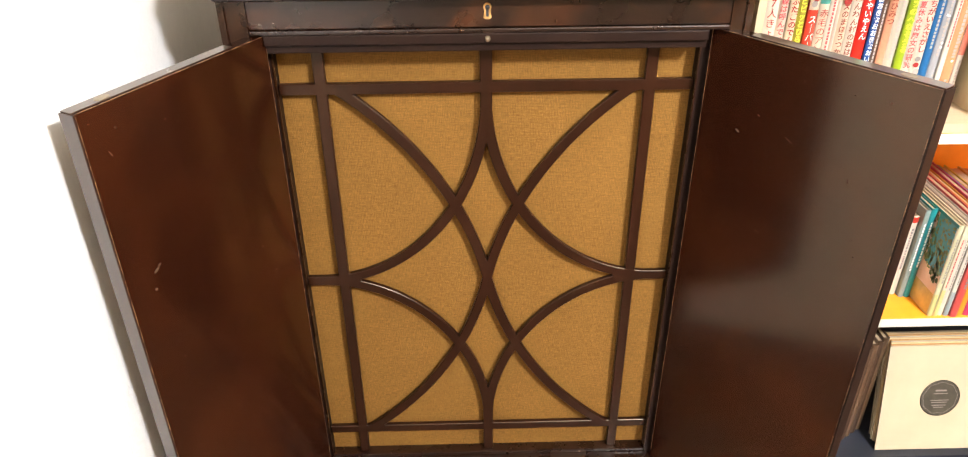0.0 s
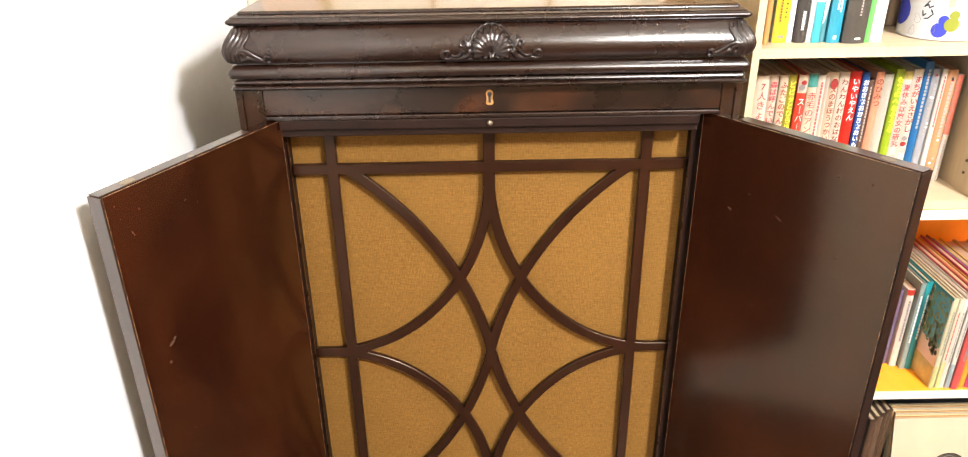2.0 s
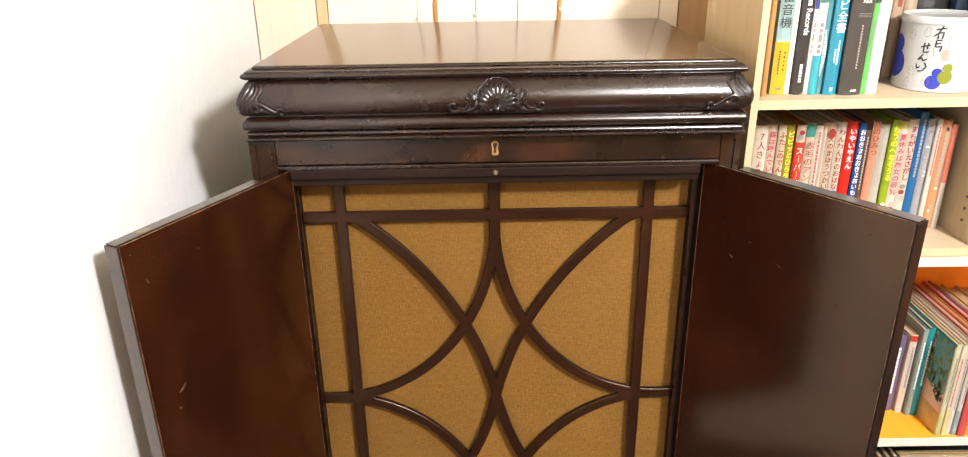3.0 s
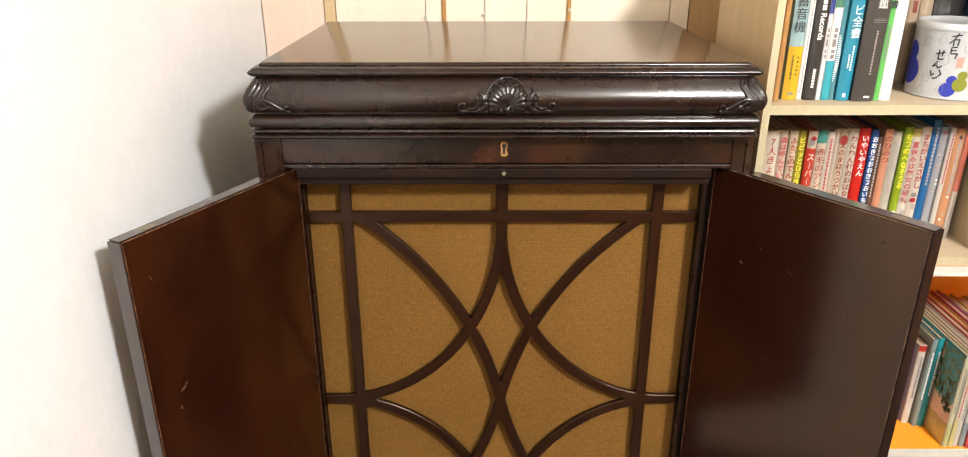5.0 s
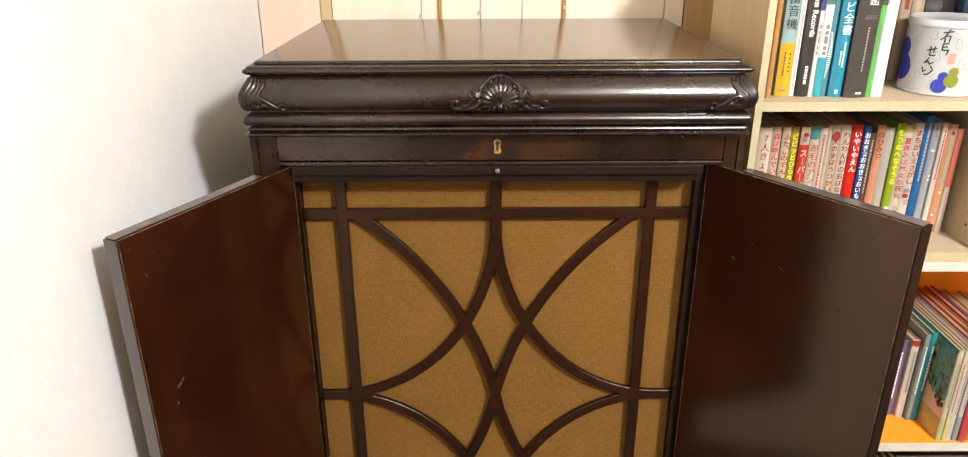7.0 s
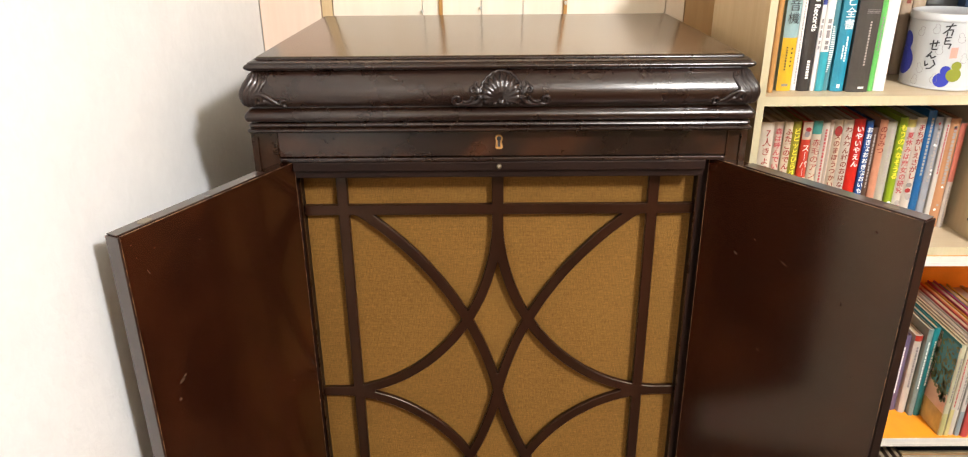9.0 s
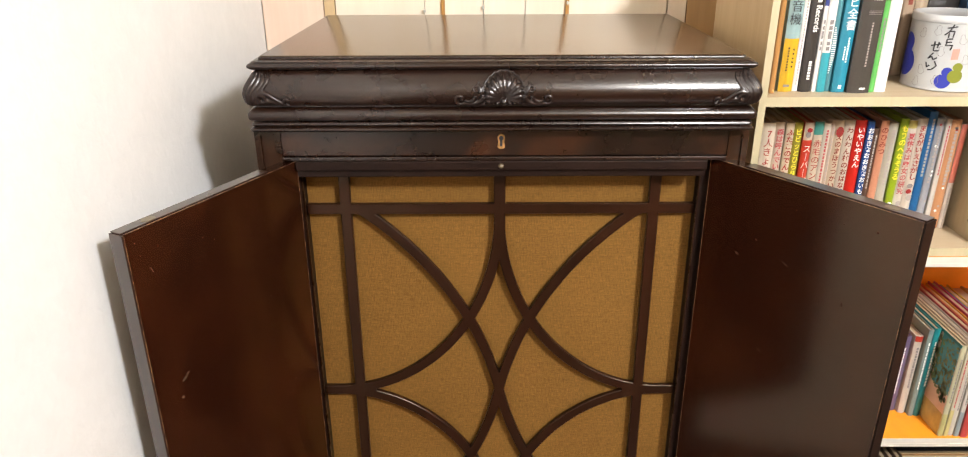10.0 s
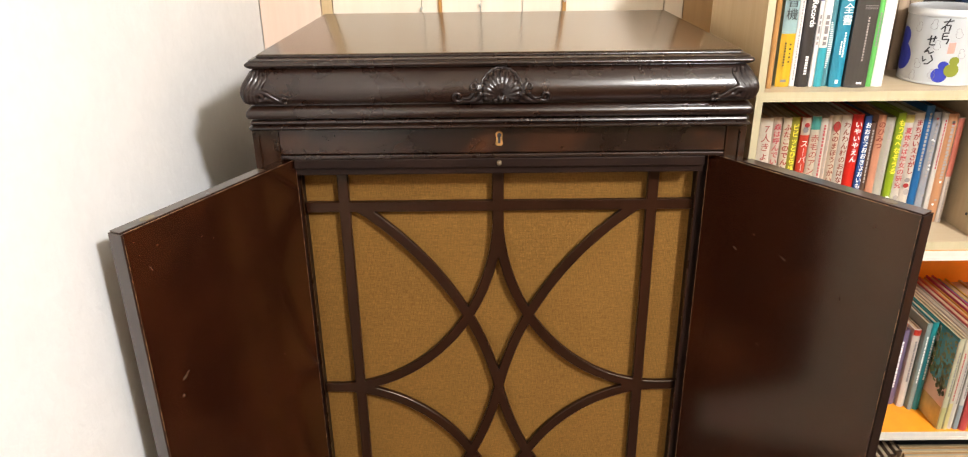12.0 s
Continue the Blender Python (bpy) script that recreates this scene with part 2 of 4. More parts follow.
lamp = thing("ceiling_lamp", "round white ceiling lamp, switched on", "lamp", at=(LAMP[0], LAMP[1], CEILING))
bm = bmesh.new()
bmesh.ops.create_cone(bm, cap_ends=True, segments=40, radius1=0.05, radius2=0.06, depth=0.024, matrix=Matrix.Translation((0, 0, -0.0122)))
part("ceiling_rose", bm, M_WHITE, lamp, smooth=False)
part("stem", box(-0.008, 0.008, -0.008, 0.008, LAMP[2] - CEILING + 0.181, -0.0245, 0.003), M_WHITE, lamp)
bm = bmesh.new()
bmesh.ops.create_cone(bm, cap_ends=True, segments=24, radius1=0.035, radius2=0.020, depth=0.05, matrix=Matrix.Translation((0, 0, LAMP[2] - CEILING + 0.155)))
part("lamp_holder", bm, M_WHITE, lamp)

# ---- the gramophone cabinet ----
HALF, FY, REAR = 0.370, -0.040, 0.45
OPEN, SILL, HEAD = 0.316, 0.190, 1.060
gramophone = thing("gramophone_cabinet", "dark mahogany gramophone cabinet with both front doors open", "gramophone")
part("side_panel", box(-HALF, -HALF + 0.02, FY + 0.022, REAR, 0.10, 1.112), M_MAHOG, gramophone)
part("side_panel", box(HALF - 0.02, HALF, FY + 0.022, REAR, 0.10, 1.112), M_MAHOG, gramophone)
part("back_panel", box(-HALF + 0.02, HALF - 0.02, REAR - 0.015, REAR, 0.10, 1.112), M_MAHOG, gramophone)
REBATE = {-1: 0.3315, 1: 0.3405}
for sx in (-1, 1):
    # front post with a sunk panel bordered by a bead, and the rebate that takes the door, its shade put into a darker
    # colour
    inner, panel = REBATE[sx], REBATE[sx] + 0.003
    x0, x1 = sorted((sx * inner, sx * HALF))
    part("post", box(x0, x1, FY + 0.004, FY + 0.05, 0.10, 1.112, 0.0006), M_MAHOG, gramophone)
    e0, e1 = sorted((sx * panel, sx * (HALF - 0.009)))
    bm = bmesh.new()
    box(x0, e0, FY, FY + 0.0042, 0.10, 1.112, bm=bm), box(e1, x1, FY, FY + 0.0042, 0.10, 1.112, bm=bm)
    box(e0, e1, FY, FY + 0.0042, 1.101, 1.112, bm=bm), box(e0, e1, FY, FY + 0.0042, 0.10, 0.16, bm=bm)
    part("post_border", bm, M_MAHOG, gramophone)
    # thin liners whose dark colour stands for the shade in the reveal
    part("reveal", box(sx * (OPEN - 0.0022), sx * (inner - 0.0003), FY + 0.030, 0.03, SILL, HEAD - 0.0005), M_SHADE_WOOD, gramophone)
    part("rebate", box(sx * (inner - 0.0020), sx * (inner - 0.0003), FY + 0.0006, FY + 0.0298, SILL, HEAD - 0.0005), M_SHADE_WOOD, gramophone)
part("lock_rail", box(-REBATE[-1] + 0.0003, REBATE[1] - 0.0003, FY + 0.001, FY + 0.04, 1.068, 1.112, 0.0015), M_RAIL, gramophone)
part("bead", box(-REBATE[-1] + 0.0003, REBATE[1] - 0.0003, FY - 0.002, FY + 0.03, 1.0605, 1.067, 0.002), M_MAHOG_X, gramophone)
# shade under the bead is painted in by the darker wood colour
part("head_strip", box(-OPEN + 0.003, OPEN - 0.003, FY - 0.001, FY + 0.04, 1.0450, 1.0600, 0.002), M_SHADE_WOOD, gramophone)
part("bottom_rail", box(-REBATE[-1] + 0.0003, REBATE[1] - 0.0003, FY + 0.001, 0.03, 0.10, SILL, 0.002), M_MAHOG_X, gramophone)
part("base_moulding", box(-HALF - 0.012, HALF + 0.012, FY - 0.012, REAR, 0.07, 0.0995, 0.004), M_MAHOG_X, gramophone)
for sx in (-1, 1):
    for y in (FY + 0.02, REAR - 0.05):
        bm = bmesh.new()
        bmesh.ops.create_cone(bm, cap_ends=True, segments=16, radius1=0.018, radius2=0.030, depth=0.1398, matrix=Matrix.Translation((sx * (HALF - 0.03), y, 0.0)))
        part("foot", bm, M_MAHOG, gramophone, smooth=False)


def moulding(rows, name, mat, slope=0.0, corner=0.005):
    """Rings of a rounded rectangle for profile rows (half width, height); slope lets the rear fall."""
    bm = bmesh.new()
    rings = []
    for hw, z in rows:
        yf = -0.060 - (hw - 0.362)
        pts = [(-hw, REAR + 0.01), (-hw, yf + corner)]
        pts += [(-hw + corner * (1 - math.cos(a)), yf + corner * (1 - math.sin(a))) for a in (0.4, 0.8, 1.2)]
        pts += [(-hw + corner, yf)]
        pts += [(-x, y) for x, y in pts[::-1]]
        rings.append([bm.verts.new((x, y, z - slope * (y + 0.05))) for x, y in pts])
    for r, q in zip(rings, rings[1:]):
        for k in range(len(r)):
            bm.faces.new((r[k], r[(k + 1) % len(r)], q[(k + 1) % len(r)], q[k]))
    bm.faces.new(rings[0]), bm.faces.new(rings[-1][::-1])
    ob = part(name, bm, mat, gramophone)
    for p in ob.data.polygons:
        p.use_smooth = len(p.vertices) == 4
    ob.data.set_sharp_from_angle(angle=radians(35))
    return ob


def bulge(z0, z1, w0, w1, out, n=8):
    return [(w0 + (w1 - w0) * i / n + out * math.sin(math.pi * i / n), z0 + (z1 - z0) * i / n) for i in range(n + 1)]


LID_FALL = 0.0165  # the old lid has sunk a little at the hinges
moulding([(0.360, 1.1122)] + bulge(1.1124, 1.119, 0.3645, 0.3645, 0.003, 5) + [(0.362, 1.1195)] + bulge(1.120, 1.1265, 0.363, 0.363, 0.002, 4) + [(0.358, 1.127)], "body_cornice", M_MAHOG_X)
moulding([(0.356, 1.1272), (0.356, 1.1302)] + [(0.366, 1.1304)] + bulge(1.1306, 1.1475, 0.367, 0.362, 0.004, 8) + [(0.358, 1.148), (0.358, 1.1505)], "lid_bead", M_MAHOG_X)
frieze = [(0.360, 1.1507), (0.365, 1.1515), (0.3695, 1.157), (0.3715, 1.164), (0.372, 1.170), (0.3705, 1.177), (0.367, 1.184), (0.3625, 1.191), (0.358, 1.1965), (0.354, 1.2015)]
moulding(frieze, "lid_frieze", M_MAHOG_X)
moulding([(0.353, 1.2017)] + bulge(1.202, 1.2100, 0.359, 0.362, 0.003, 6) + [(0.3585, 1.2115), (0.3585, 1.2130), (0.3545, 1.2145), (0.3505, 1.2153)] + bulge(1.2155, 1.2185, 0.3495, 0.3485, 0.0008, 3), "lid_cornice", M_MAHOG_X, LID_FALL)
moulding([(0.3475, 1.2186), (0.3475, 1.2196), (0.3465, 1.2200)], "lid_top", M_TOP, LID_FALL)


def frieze_front(z):
    """The y of the frieze's face at a height."""
    for (w0, z0), (w1, z1) in zip(frieze, frieze[1:]):
        if z0 <= z <= z1:
            return -0.060 - (w0 + (w1 - w0) * (z - z0) / (z1 - z0) - 0.362)
    return -0.06


def laid(points):
    return [(x, frieze_front(z) - 0.0008, z) for x, z in points]


def spiral(cx, cz, r0, r1, a0, a1, n=16):
    return [(cx + (r0 + (r1 - r0) * i / n) * math.cos(a0 + (a1 - a0) * i / n), cz + (r0 + (r1 - r0) * i / n) * math.sin(a0 + (a1 - a0) * i / n)) for i in range(n + 1)]


def carved(ob):
    """Fuses the strands of a carving into one skin."""
    mod = ob.modifiers.new("one_skin", "REMESH")
    mod.mode, mod.voxel_size, mod.use_smooth_shade = "VOXEL", 0.0010, True
    return ob


# carved scallop shell with a scroll at each side
bm = bmesh.new()
SX, SZ = 0.003, 1.158
RIBS = 13
for i in range(RIBS):
    a = radians(-6 + 192 * i / (RIBS - 1))
    r = 0.0260 + 0.0090 * max(0.0, math.sin(a))
    pts = laid([(SX + math.cos(a) * r * k, SZ + 0.004 + math.sin(a) * r * k) for k in (0.12, 0.32, 0.55, 0.78, 0.92, 1.0)])
    lift = (0.0, 0.0012, 0.0026, 0.0030, 0.0022, 0.0008)
    sweep([(x, y - d, z) for (x, y, z), d in zip(pts, lift)], [0.0014, 0.0022, 0.0034, 0.0044, 0.0044, 0.0030], 8, 0.8, bm)
rim = []
for i in range(41):
    a = radians(-10 + 200 * i / 40)
    r = 0.0290 + 0.0090 * max(0.0, math.sin(a)) + 0.0010 * math.cos(a * 26)
    rim.append((SX + math.cos(a) * r, SZ + 0.004 + math.sin(a) * r))
sweep(laid(rim), [0.0022] * 41, 8, 0.9, bm)
for dx, dz, r in ((0, -0.001, 0.0060), (-0.009, -0.003, 0.0042), (0.009, -0.003, 0.0042), (-0.016, -0.004, 0.003), (0.016, -0.004, 0.003)):
    sweep(laid([(SX + dx - r * 0.9, SZ + dz), (SX + dx - r * 0.4, SZ + dz + 0.001), (SX + dx + r * 0.4, SZ + dz + 0.001), (SX + dx + r * 0.9, SZ + dz)]), [r * 0.4, r, r, r * 0.4], 8, 1.1, bm)
for sx in (-1, 1):
    def strand(pts, r0, r1, squash=1.1):
        n = len(pts)
        sweep(laid([(SX + sx * x, z) for x, z in pts]), [r0 + (r1 - r0) * i / (n - 1) for i in range(n)], 8, squash, bm)
    strand(spiral(0.0395, 1.1750, 0.0075, 0.0016, 3.8, -2.8), 0.0030, 0.0020)
    strand(bezier((0.030, 1.166), (0.032, 1.156), (0.046, 1.1525), (0.059, 1.1555), 14), 0.0046, 0.0026)
    strand(bezier((0.040, 1.167), (0.043, 1.158), (0.050, 1.157), (0.056, 1.160), 12), 0.0034, 0.0018)
    strand(spiral(0.0625, 1.1620, 0.0082, 0.0014, -2.0, 4.4), 0.0030, 0.0020)
    strand(bezier((0.026, 1.155), (0.036, 1.1518), (0.046, 1.1518), (0.054, 1.1535), 10), 0.0034, 0.0022, 0.9)
    strand(bezier((0.034, 1.186), (0.040, 1.186), (0.036, 1.178), (0.033, 1.172), 10), 0.0020, 0.0034)
carved(part("shell_carving", bm, M_CARVE, gramophone, "blackened carved scallop shell between two scrolls", smooth=True))


def corner_leaf(sx):
    """Acanthus scroll carved over a corner of the lid: an upper leaf, a curl and a tail."""
    bm = bmesh.new()
    strands = [
        (bezier((0.3515, 1.1995), (0.3500, 1.185), (0.3700, 1.180), (0.3625, 1.1545), 18), 0.0030, 0.0036, 0.8),
        (bezier((0.3460, 1.1995), (0.3430, 1.181), (0.3650, 1.180), (0.3580, 1.154), 18), 0.0028, 0.0042, 0.8),
        (bezier((0.3405, 1.1975), (0.3370, 1.177), (0.3600, 1.178), (0.3520, 1.154), 18), 0.0026, 0.0042, 0.8),
        (bezier((0.3370, 1.1920), (0.3350, 1.173), (0.3530, 1.176), (0.3465, 1.154), 18), 0.0024, 0.0038, 0.9),
        (bezier((0.3345, 1.1970), (0.3300, 1.1900), (0.3360, 1.1840), (0.3400, 1.1800), 10), 0.0018, 0.0026, 0.9),
        (spiral(0.3435, 1.1615, 0.0080, 0.0016, 0.6, 7.0), 0.0036, 0.0022, 1.1),
        (bezier((0.3480, 1.1690), (0.3360, 1.1790), (0.3240, 1.1570), (0.3100, 1.1560), 18), 0.0040, 0.0026, 1.0),
        (bezier((0.3420, 1.1580), (0.3320, 1.1660), (0.3220, 1.1530), (0.3120, 1.1535), 14), 0.0040, 0.0022, 0.9),
        (bezier((0.3350, 1.1690), (0.3290, 1.1700), (0.3260, 1.1640), (0.3240, 1.1600), 10), 0.0022, 0.0030, 0.9),
        (spiral(0.3075, 1.1590, 0.0062, 0.0012, -2.0, 4.2), 0.0028, 0.0018, 1.1),
    ]
    for pts, r0, r1, squash in strands:
        n = len(pts)
        sweep(laid([(sx * x, z) for x, z in pts]), [r0 + (r1 - r0) * i / (n - 1) for i in range(n)], 8, squash, bm)
    # the same leaf returns round the corner along the side of the lid
    for y0, y1, r in ((-0.058, -0.046, 0.0030), (-0.048, -0.032, 0.0026)):
        pts = [(sx * (0.362 + (-0.060 - frieze_front(1.153 + 0.0045 * i)) - 0.0005), y0 + (y1 - y0) * math.sin(i / 10 * 2.6), 1.153 + 0.0045 * i) for i in range(11)]
        sweep(pts, [r * (1 - 0.05 * i) for i in range(11)], 8, 1.0, bm)
    return carved(part("corner_carving", bm, M_CARVE, gramophone, "blackened carved acanthus scroll", smooth=True))


corner_leaf(-1), corner_leaf(1)

# brass keyhole plate, with the hole as a dark inlay, and the ball catch below it
bm = bmesh.new()
outline = [(0.0052 * math.cos(a), 0.0055 + 0.0058 * math.sin(a)) for a in [radians(k) for k in range(-25, 206, 21)]]
outline += [(-0.0042, -0.001), (-0.0055, -0.0085), (-0.003, -0.011), (0.003, -0.011), (0.0055, -0.0085), (0.0042, -0.001)]
ring = [bm.verts.new((x, FY - 0.0012, 1.0905 + z)) for x, z in outline]
rear = [bm.verts.new((x * 1.12, FY + 0.002, 1.0905 + z * 1.06)) for x, z in outline]
bm.faces.new(ring)
for k in range(len(ring)):
    bm.faces.new((ring[k], ring[(k + 1) % len(ring)], rear[(k + 1) % len(ring)], rear[k]))
lock = part("keyhole_plate", bm, M_BRASS, gramophone, "worn brass keyhole plate")
bm = bmesh.new()
bmesh.ops.create_cone(bm, cap_ends=True, segments=16, radius1=0.0034, radius2=0.0034, depth=0.002, matrix=Matrix.Translation((0, FY - 0.0012, 1.0960)) @ pose(0, 0, 0, 90))
box(-0.0018, 0.0018, FY - 0.0022, FY - 0.0004, 1.0835, 1.0955, bm=bm)
part("keyhole", bm, M_INK, lock)
bm = bmesh.new()
bmesh.ops.create_uvsphere(bm, u_segments=14, v_segments=10, radius=0.0042, matrix=Matrix.Translation((0, FY - 0.002, 1.0525)))
part("ball_catch", bm, M_TARNISH, gramophone, "small tarnished brass ball catch", smooth=True)

# cloth, and the fretwork sawn out of one thin board
FRET_Y, FRET_BACK, CLOTH_Y, MID = 0.0, 0.0080, 0.0150, 0.6170
part("grille_cloth", box(-OPEN + 0.003, OPEN - 0.003, CLOTH_Y, 0.0285, SILL - 0.01, 1.046), M_CLOTH, gramophone, "golden brown woven speaker cloth, slightly soiled")
part("backing_board", box(-OPEN + 0.003, OPEN - 0.003, 0.030, 0.040, SILL - 0.01, 1.046), M_MAHOG, gramophone)
# head darkened for shade and set forward to cast shadow on the cloth
part("fret_head", box(-OPEN + 0.003, OPEN - 0.003, FRET_Y - 0.034, CLOTH_Y - 0.0005, 1.0325, 1.0445, 0.002), M_SHADE_WOOD, gramophone)
part("fret_foot", box(-OPEN + 0.003, OPEN - 0.003, FRET_Y - 0.008, CLOTH_Y - 0.0005, SILL + 0.0005, SILL + 0.009, 0.002), M_MAHOG_X, gramophone)


def fret_lines():
    """Centre lines (points, half width) of the bars: straight ones, wide circle arcs and quarter ellipses."""
    cx, w, out = -0.0015, 0.0087, []
    for x in (-0.2483, 0.2483):
        out.append(([(cx + x, SILL), (cx + x, 1.04)], w))
    for dz in (0.3488, -0.3560):
        out.append(([(-0.33, MID + dz), (0.33, MID + dz)], w))
    for sx in (-1, 1):
        out.append(([(sx * 0.33, MID), (cx + sx * 0.228, MID)], w))
        for sz, far in ((1, 1.0), (-1, 1.012)):
            arc, rail = [radians(12 + (55.8 - 12) * i / 40) for i in range(41)], 0.3488 if sz > 0 else 0.3560
            out.append(([(cx + sx * (-0.5673 + 0.58 * math.cos(a)), MID + sz * min(rail, far * (-0.1206 + 0.58 * math.sin(a)))) for a in arc], 0.0083))
            arc = [radians(90 * i / 40) for i in range(41)]
            out.append(([(cx + sx * 0.29 * (math.cos(a) - 1), MID + sz * 0.338 * (1 - math.sin(a))) for a in arc], 0.0083))
    out.append(([(cx, 0.935), (cx, 1.04)], 0.0093))
    out.append(([(cx, SILL), (cx, 0.31)], 0.0093))
    return out


def fretwork(x0, x1, z0, z1, step=0.0012, chamfer=0.0011):
    """A board from x0 to x1 and z0 to z1, pierced wherever no bar lies, with eased front edges."""
    xs, zs = np.arange(x0 - 2 * step, x1 + 2.5 * step, step), np.arange(z0 - 2 * step, z1 + 2.5 * step, step)
    gx, gz = np.meshgrid(xs, zs, indexing="ij")
    field = np.full(gx.shape, 0.02)
    for line, half in fret_lines():
        for (ax, az), (bx, bz) in zip(line, line[1:]):
            i0, i1 = np.searchsorted(xs, (min(ax, bx) - 0.03, max(ax, bx) + 0.03))
            k0, k1 = np.searchsorted(zs, (min(az, bz) - 0.03, max(az, bz) + 0.03))
            px, pz = gx[i0:i1, k0:k1] - ax, gz[i0:i1, k0:k1] - az
            dx, dz = bx - ax, bz - az
            u = np.clip((px * dx + pz * dz) / (dx * dx + dz * dz), 0, 1)
            near = np.hypot(px - u * dx, pz - u * dz) - half
            field[i0:i1, k0:k1] = np.minimum(field[i0:i1, k0:k1], near)
    rim = np.maximum(np.maximum(x0 - gx, gx - x1), np.maximum(z0 - gz, gz - z1))
    field = np.maximum(field, rim) + 1e-7
    slope_x, slope_z = np.gradient(field, step)
    bm, nodes = bmesh.new(), {}

    def node(i, k, j, m):
        """Where the edge between two grid points leaves the wood: front, arris and back vertices."""
        key = (i, k, j, m)
        if key not in nodes:
            f = field[i, k] / (field[i, k] - field[j, m])
            x, z = xs[i] + f * (xs[j] - xs[i]), zs[k] + f * (zs[m] - zs[k])
            nx, nz = slope_x[i, k] * (1 - f) + slope_x[j, m] * f, slope_z[i, k] * (1 - f) + slope_z[j, m] * f
            size = max(math.hypot(nx, nz), 0.3)
            nodes[key] = tuple(bm.verts.new(v) for v in ((x - chamfer * nx / size, FRET_Y, z - chamfer * nz / size), (x, FRET_Y + chamfer, z), (x, FRET_BACK, z)))
        return nodes[key]

    wood = field < 0
    mixed = wood[:-1, :-1].astype(int) + wood[1:, :-1] + wood[:-1, 1:] + wood[1:, 1:]
    rims = []
    for i, k in zip(*np.where((mixed > 0) & (mixed < 4))):
        ring = [(i, k), (i + 1, k), (i + 1, k + 1), (i, k + 1)]
        cuts = []
        for a, b in zip(ring, ring[1:] + ring[:1]):
            if wood[a] != wood[b]:
                lo, hi = min(a, b), max(a, b)
                cuts.append(node(*lo, *hi))
        for a, b in zip(cuts[::2], cuts[1::2]):
            bm.faces.new((a[0], b[0], b[1], a[1])), bm.faces.new((a[1], b[1], b[2], a[2]))
            rims.append(bm.edges.get((a[0], b[0])))
    bmesh.ops.triangle_fill(bm, edges=rims, use_beauty=True, normal=(0, -1, 0))
    return bm


bm = bmesh.new()
bmesh.ops.create_uvsphere(bm, u_segments=10, v_segments=6, radius=0.0032, matrix=Matrix.Translation((-0.0015, FY + 0.0008, SILL - 0.008)) @ Matrix.Diagonal((1, 0.5, 1, 1)))
part("screw_head", bm, M_TARNISH, gramophone, smooth=True)
part("fretwork", fretwork(-OPEN + 0.004, OPEN - 0.004, SILL + 0.0095, 1.0320), M_FRET, gramophone, "flat dark fretwork sawn from one thin board")


for sx in (-1, 1):
    part("hinge_strip", box(sx * (OPEN - 0.0024), sx * (OPEN - 0.0046), FY + 0.028, FY + 0.032, SILL + 0.01, HEAD - 0.004, 0.0004), M_MAHOG, gramophone)
    for z in (0.984, 0.757, 0.530, 0.300):
        bm = bmesh.new()
        bmesh.ops.create_uvsphere(bm, u_segments=10, v_segments=6, radius=0.003, matrix=Matrix.Translation((sx * (OPEN - 0.0022), -0.002, z)) @ Matrix.Diagonal((0.4, 1, 1, 1)))
        part("screw_head", bm, M_TARNISH, gramophone, smooth=True)


rng_wear = random.Random(11)


